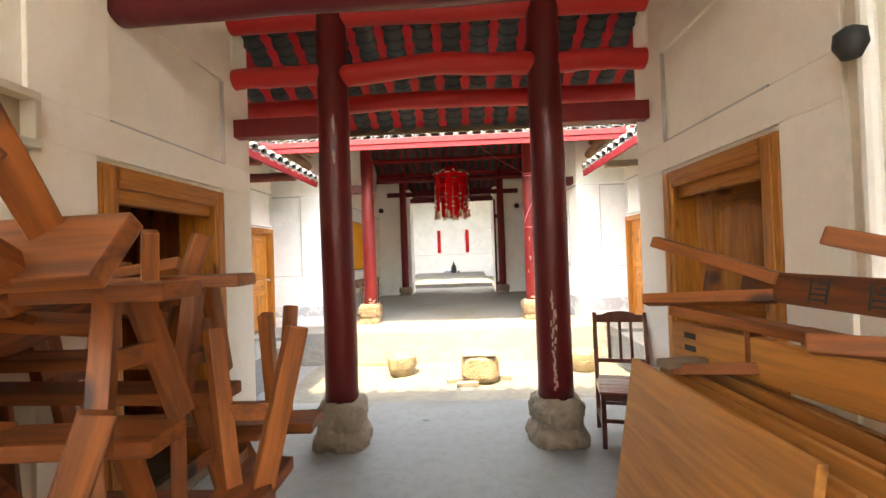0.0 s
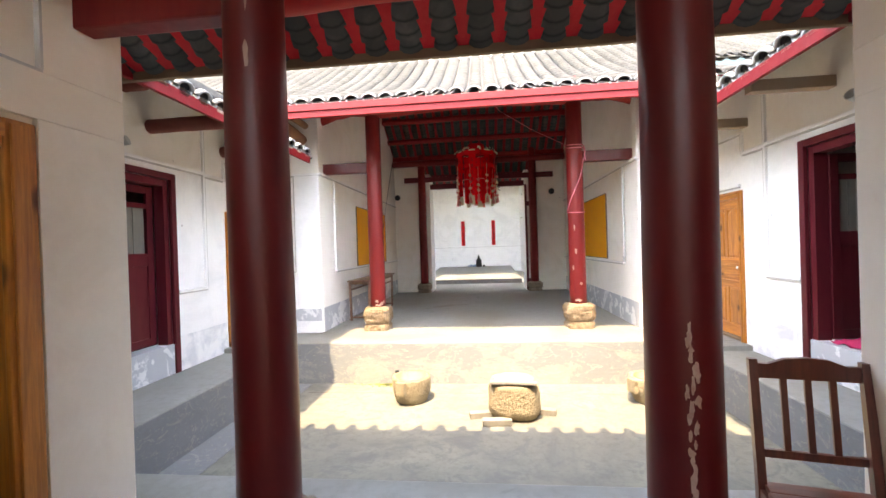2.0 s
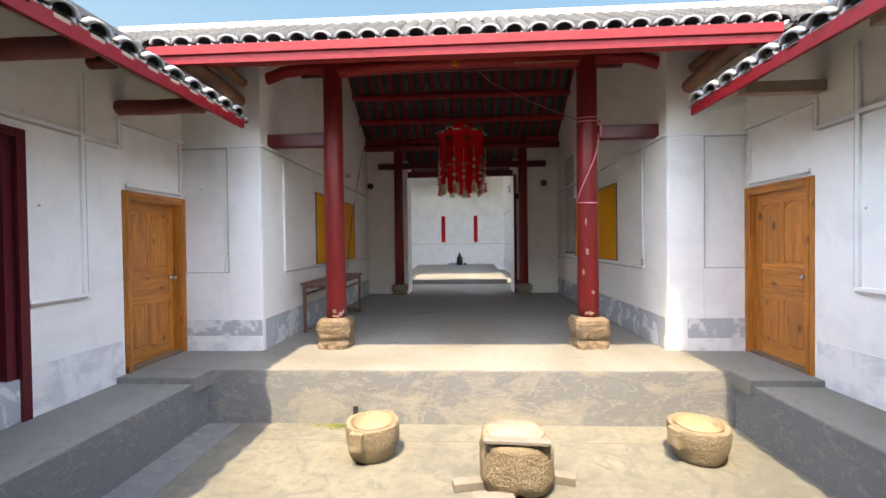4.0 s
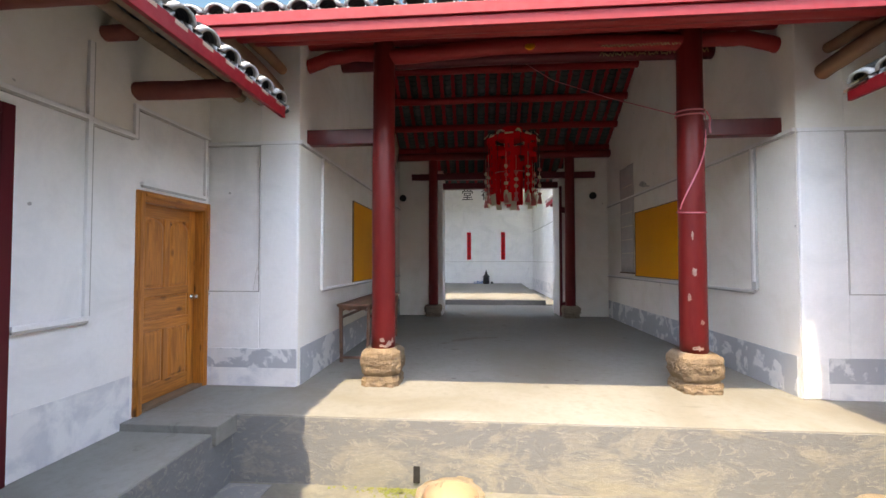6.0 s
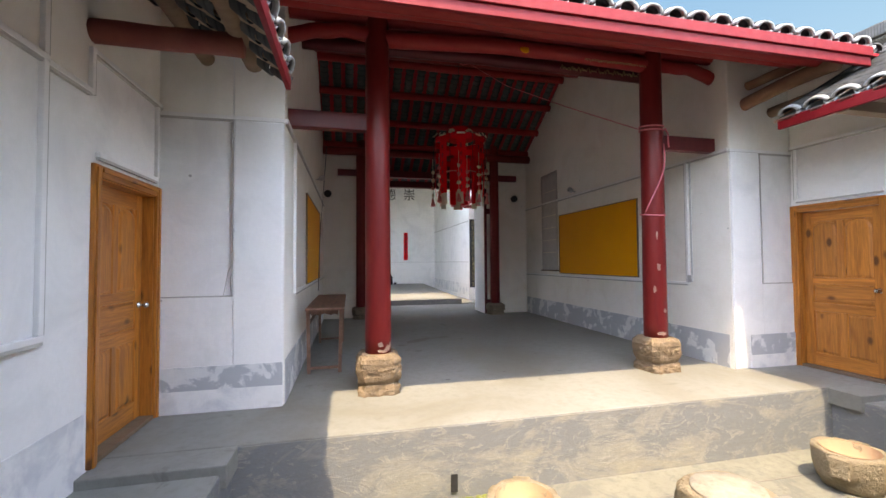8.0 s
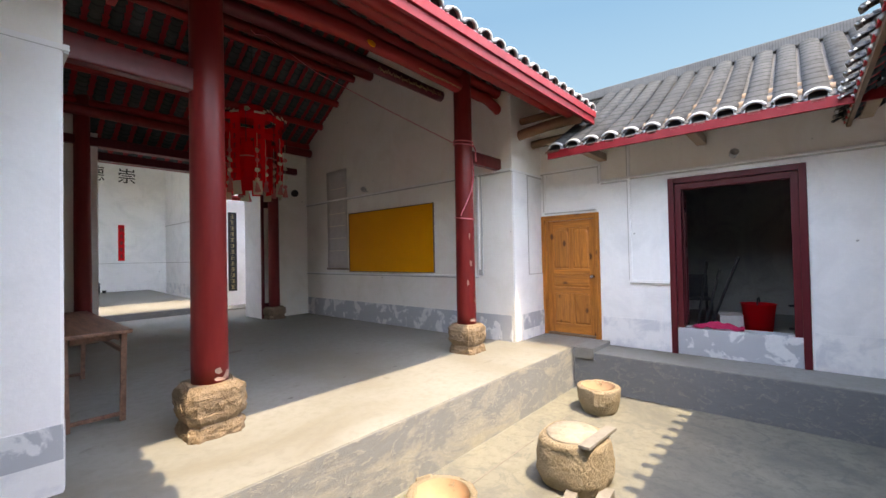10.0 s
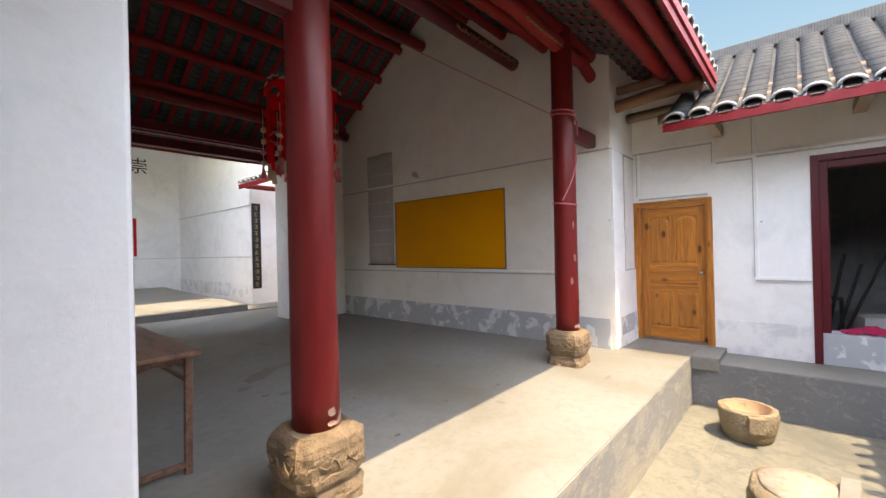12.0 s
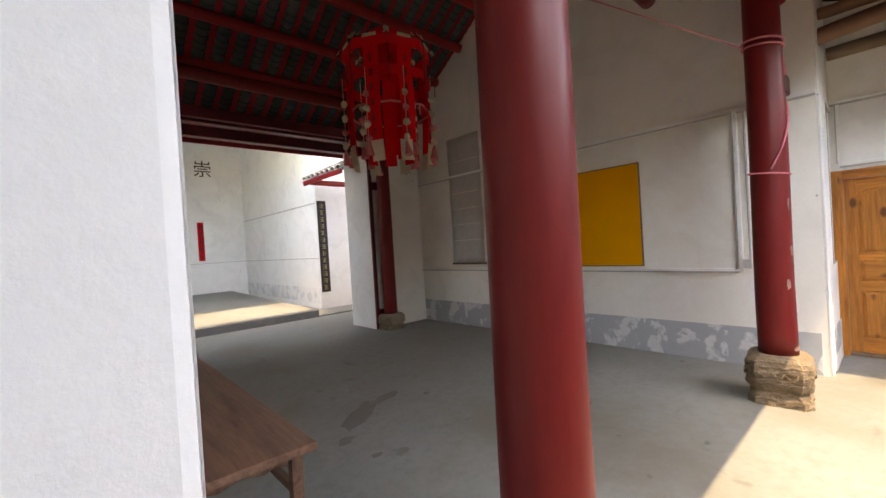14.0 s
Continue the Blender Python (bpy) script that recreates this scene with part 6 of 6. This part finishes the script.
ST = "old damp stain on the cement"
for k, (x, y, rx, ry, a) in enumerate(((-1.45, 11.4, 0.10, 0.05, 30), (-1.12, 11.75, 0.34, 0.10, 42), (-0.72, 11.95, 0.22, 0.07, 10), (-1.42, 11.0, 0.05, 0.03, 0), (-1.22, 10.9, 0.035, 0.02, 40),
                                     (0.44, 10.28, 0.035, 0.02, 0), (-0.35, 11.7, 0.05, 0.03, 0), (-0.40, 9.42, 0.03, 0.015, 30), (0.0, 9.8, 0.025, 0.02, 0), (-0.9, 10.2, 0.02, 0.03, 0))):
    blot("stain", pose(x, y, Z_PLAT + 0.0025, 0, 0, a), rx, ry, WET, ST, k * 1.7, fl4)
part("joint", bx(GL + 0.5, GR - 0.05, 7.52, 7.53, Z_COURT - 0.01, Z_COURT + 0.002), WET, fl5, "dark joint line in the cement")
for pts in ([(-3.425, 1.60), (-3.44, 1.52), (-3.45, 1.44), (-3.43, 1.38), (-3.46, 1.30), (-3.45, 1.13)], [(-3.44, 1.44), (-3.48, 1.36), (-3.50, 1.24), (-3.52, 1.13)], [(-3.43, 1.38), (-3.415, 1.3), (-3.43, 1.2)]):
    part("crack", tube(bmesh.new(), [(x, Y_SOUTH - 0.002, z) for x, z in pts], 0.004, 4), SHADE_AND_CRACK, w_sw, "dark branching crack")


# ---- entrance hall: chair, stacked benches and boards ----
def slat_chair(m):
    th = thing("side_chair", "glossy dark red-brown wooden chair with a slatted back and planked seat", "chair", m)
    w, d, h = 0.205, 0.20, 0.43
    for x in (-w, w):
        part("front_leg", bx(x - 0.018, x + 0.018, -d - 0.018, -d + 0.018, 0, h, bevel=0.004), MAHOGANY, th)
        bm = prism(bmesh.new(), [(d - 0.018, 0), (d + 0.022, 0), (d + 0.020, h), (d + 0.085, 0.985), (d + 0.055, 0.985), (d - 0.018, h)], 0, x - 0.017, x + 0.017)
        part("back_post", bm, MAHOGANY, th)
        part("stretcher", bx(x - 0.011, x + 0.011, -d, d, 0.14, 0.17, bevel=0.003), MAHOGANY, th)
        part("seat_rail", bx(x - 0.012, x + 0.012, -d, d, h - 0.06, h, bevel=0.003), MAHOGANY, th)
    part("stretcher", bx(-w, w, -d - 0.01, -d + 0.01, 0.20, 0.23, bevel=0.003), MAHOGANY, th)
    part("stretcher", bx(-w, w, d - 0.01, d + 0.01, 0.20, 0.23, bevel=0.003), MAHOGANY, th)
    part("seat_rail", bx(-w, w, -d - 0.012, -d + 0.012, h - 0.06, h, bevel=0.003), MAHOGANY, th)
    for i in range(5):
        y0 = -d - 0.05 + i * 0.094
        wf = 0.245 - 0.012 * i if i else 0.235
        part("seat_plank", bx(-wf, wf, y0, y0 + 0.091, h, h + 0.022, bevel=0.005), MAHOGANY_X, th)
    def at(z):
        return d + 0.020 + (z - h) / (0.985 - h) * 0.055
    bm = prism(bmesh.new(), [(-w, 0.90), (w, 0.90), (w, 0.965), (w * 0.7, 0.965), (w * 0.4, 0.99), (0, 0.998), (-w * 0.4, 0.99), (-w * 0.7, 0.965), (-w, 0.965)], 1, at(0.94) - 0.012, at(0.94) + 0.012)
    part("top_rail", bm, MAHOGANY, th)
    part("lower_rail", bx(-w, w, at(0.57) - 0.011, at(0.57) + 0.011, 0.555, 0.59, bevel=0.003), MAHOGANY, th)
    tilt = math.degrees(math.atan2(0.055, 0.985 - h))
    for x in (-0.09, 0.0, 0.09):
        part("back_slat", bx(x - 0.013, x + 0.013, -0.008, 0.008, 0, 0.325, bevel=0.003), MAHOGANY, th, m=pose(x * 0 , at(0.585), 0.585, -tilt))
    return th


slat_chair(pose(1.31, 3.40, Z_FRONT, 0, 0, -12))


def bench(m, label, length=1.15, h=0.46, w=0.15, out=-0.09):
    """A plain long bench with four splayed legs, feet out past the ends by a length: x along, z up, feet at 0."""
    th = thing("wooden_bench", label, "bench", m, group="stacked benches")
    part("plank", bx(-length / 2, length / 2, -w / 2, w / 2, h - 0.045, h, bevel=0.006), BENCH_X, th)
    for sx in (-1, 1):
        for sy in (-1, 1):
            top, foot = Vector((sx * (length / 2 - 0.17), sy * w * 0.30, h - 0.03)), Vector((sx * (length / 2 + out), sy * 0.14, 0))
            d = (top - foot)
            q = d.to_track_quat('Z', 'Y').to_matrix().to_4x4()
            part("leg", bx(-0.024, 0.024, -0.032, 0.032, 0, d.length, bevel=0.005), BENCH_Z, th, m=Matrix.Translation(foot) @ q)
        xs = sx * (length / 2 - 0.17 + 0.5 * (out + 0.17))
        part("stretcher", bx(xs - 0.014, xs + 0.014, -0.105, 0.105, h * 0.45, h * 0.45 + 0.055, bevel=0.004), BENCH_X, th)
    return th


B1 = "old brown pine bench standing in a stack"
B2 = "old brown pine bench upside down on the stack"
B3 = "old brown pine bench lying sideways on the stack"
Zf = Z_FRONT
# lower layers, feet on the floor and on the seats below
for x, y, a in ((-1.45, 1.50, 4), (-1.45, 1.22, -3), (-1.42, 0.93, 2)):
    bench(pose(x, y, Zf, 0, 0, a), B1, h=0.55)
bench(pose(-1.50, 1.86, Zf, 0, 0, 0), B1)
for x, y, a in ((-1.42, 1.48, -3), (-1.38, 1.06, 3)):
    bench(pose(x, y, Zf + 0.55, 0, 0, a), B1, h=0.55)
bench(pose(-1.5, 1.84, Zf + 0.46, 0, 0, 2), B1, h=0.335)


def lay(centre, along, legs, label, length=1.2, h=0.48, w=0.16, out=-0.09):
    """A bench whose seat has its middle at centre, runs along one way and sticks its legs out another way."""
    x = Vector(along).normalized()
    z = -Vector(legs).normalized()
    y = z.cross(x).normalized()
    z = x.cross(y)
    m = Matrix((x, y, z)).transposed().to_4x4()
    return bench(Matrix.Translation(Vector(centre) - z * (h - 0.022)) @ m, label, length, h, w, out)


# a pair of stacked benches carries two more, turned over, their feet in the air
bench(pose(-0.70, 0.72, Zf, 0, 0, 92), B1, length=1.2, h=0.42)
bench(pose(-0.70, 0.72, Zf + 0.42, 0, 0, 90), B1, length=1.2, h=0.40)
lay((-0.675, 0.83, 0.79), (-0.02, 1, 0), (0, 0, 1), B2, 1.18, 0.51)
lay((-0.86, 0.33, 0.79), (-0.03, 1, 0), (0, 0, 1), B2, 1.10, 0.44)
lay((-1.30, 1.82, 0.765), (1, 0.03, 0), (0, 0, 1), B2, 1.26, 0.53, 0.17, -0.16)
# the top layer
lay((-1.33, 1.48, 1.43), (1, 0.06, 0), (0, 0, -1), B1, 1.06, 0.40, 0.15, -0.17)
lay((-1.29, 1.07, 1.43), (1, -0.03, 0), (0, 0, -1), B1, 1.12, 0.40, 0.15, -0.12)
lay((-1.47, 1.44, 1.16), (1, 0.02, 0), (0, 0, 1), B2, 1.08, 0.47)
lay((-1.24, 0.77, 1.52), (1, 0, 0.02), (0, -0.77, 0.64), B3, 1.16, 0.46)


# benches tipped into the back of the heap
lay((-1.62, 1.05, 1.02), (0.25, 0.35, 0.9), (0.9, -0.2, -0.2), B3, 1.10, 0.42)
lay((-1.18, 0.70, 1.12), (0.80, 0.06, -0.60), (-0.5, 0.45, -0.6), B3, 1.05, 0.40, 0.14)
lay((-1.60, 0.80, 0.60), (0.10, 0.9, 0.3), (0.8, 0, 0.5), B3, 1.10, 0.42, 0.20)
lay((-1.66, 1.45, 1.30), (0.05, 0.95, 0.20), (1, 0, -0.1), B3, 1.05, 0.36, 0.22)
lay((-1.30, 0.62, 0.80), (1, 0.12, 0.06), (0, -0.2, -1), B1, 1.0, 0.40, 0.22)


def board(m, w, h, label, t=0.030):
    """A loose table top: x along, z up, y thick."""
    th = thing("table_board", label, "board", m, group="stacked boards")
    n = 3
    for i in range(n):
        part("plank", bx(-w / 2, w / 2, -t / 2, t / 2, i * h / n, (i + 1) * h / n - 0.001, bevel=0.0015), BOARD_X, th)
    for x in (-w * 0.35, w * 0.35):
        part("cleat", bx(x - 0.03, x + 0.03, -t / 2 - 0.02, -t / 2, 0.05, h - 0.12, bevel=0.004), BENCH_Z, th)
    return th


BL = "pale knotty pine table top leaning on its edge in a stack"
for i in range(8):
    lean = 9 - i * 0.5
    board(pose(0.75 + 0.068 * i, 1.645 - 0.03 * (i % 3), Zf, 0, 0, 91.5) @ pose(0, 0, 0, lean), 1.08 + 0.03 * (i % 2), 0.985 - (0.03, 0.055, 0.02)[i % 3] * (i > 0), BL)
pl = thing("plank", "broad old pine plank set on edge over the boards", "plank", pose(1.256, 1.48, 0.935, 0, 0, 103))
part("timber", bx(-0.72, 0.72, -0.02, 0.02, 0, 0.18, bevel=0.005), BOARD_X, pl)
for z in (0.05, 0.11):
    part("mortise", bx(0.56, 0.63, 0.0195, 0.0215, z, z + 0.028), BLACK, pl, "dark mortise slot")
wb = thing("wood_block", "short dark timber offcut lying across the board edges", "wood block", pose(1.03, 1.95, 0.945, 0, 4, 25))
part("offcut", bx(-0.16, 0.16, -0.035, 0.035, 0, 0.035, bevel=0.005), OLD_WOOD, wb)
# benches lying on their sides, feet towards the passage
lay((1.42, 1.27, 1.075), (-0.04, 1, 0), (-1, 0, 0), B3, 0.96, 0.46, 0.15, 0.20)
lay((1.42, 0.45, 1.03), (-0.04, 1, 0), (-1, 0, 0), B3, 0.72, 0.42, 0.15, 0.20)
lay((1.26, 0.46, 1.31), (-0.04, 1, 0), (-1, 0.05, 0.2), B3, 0.72, 0.36, 0.12, 0.28)
hb = lay((1.23, 1.34, 1.325), (-0.05, 1, 0), (-1, -0.05, 0.2), B3, 0.92, 0.335, 0.115, 0.20)
for k, x in enumerate((0.10, -0.10, -0.30)):
    bm = bmesh.new()
    for q in range(4):
        box(bm, -0.035, 0.035 - 0.01 * q, -0.034 + q * 0.019, -0.027 + q * 0.019, 0.2875, 0.2895)
    box(bm, -0.035, -0.027, -0.042, 0.04, 0.2873, 0.2897)
    box(bm, 0.027, 0.034, -0.042, 0.04, 0.2873, 0.2897)
    part("ink_mark", bm, INK, hb, "faded black brush mark", m=pose(x, 0, 0))
bf = thing("wall_bracket", "dark knob on a rusty wall pipe", "pipe", pose(FR - 0.03, 1.62, 2.24, 0, 0, -90))
part("pipe", tube(bmesh.new(), [(0, 0, -0.9), (0, 0, 1.2)], 0.03, 10), PLASTER_DIM, bf)
part("knob", lathe(bmesh.new(), [(0.03, -0.05), (0.055, 0), (0.05, 0.05), (0.02, 0.07)], 12), BLACK, bf, "", True, m=pose(0, -0.06, 0))
sh = thing("wall_shelf", "small cream-painted wooden rack fixed on the wall", "shelf", pose(FL + 0.002, 1.45, 2.02, 0, 0, 90))
part("back_board", bx(0, 0.26, -0.02, 0, 0, 0.26, bevel=0.004), SAWN, sh)
for z in (0.0, 0.21):
    part("rail", bx(0, 0.27, -0.10, -0.021, z, z + 0.035, bevel=0.005), PAPER_CREAM, sh)
part("side", bx(0.245, 0.27, -0.095, -0.021, 0.036, 0.209, bevel=0.004), PAPER_CREAM, sh)
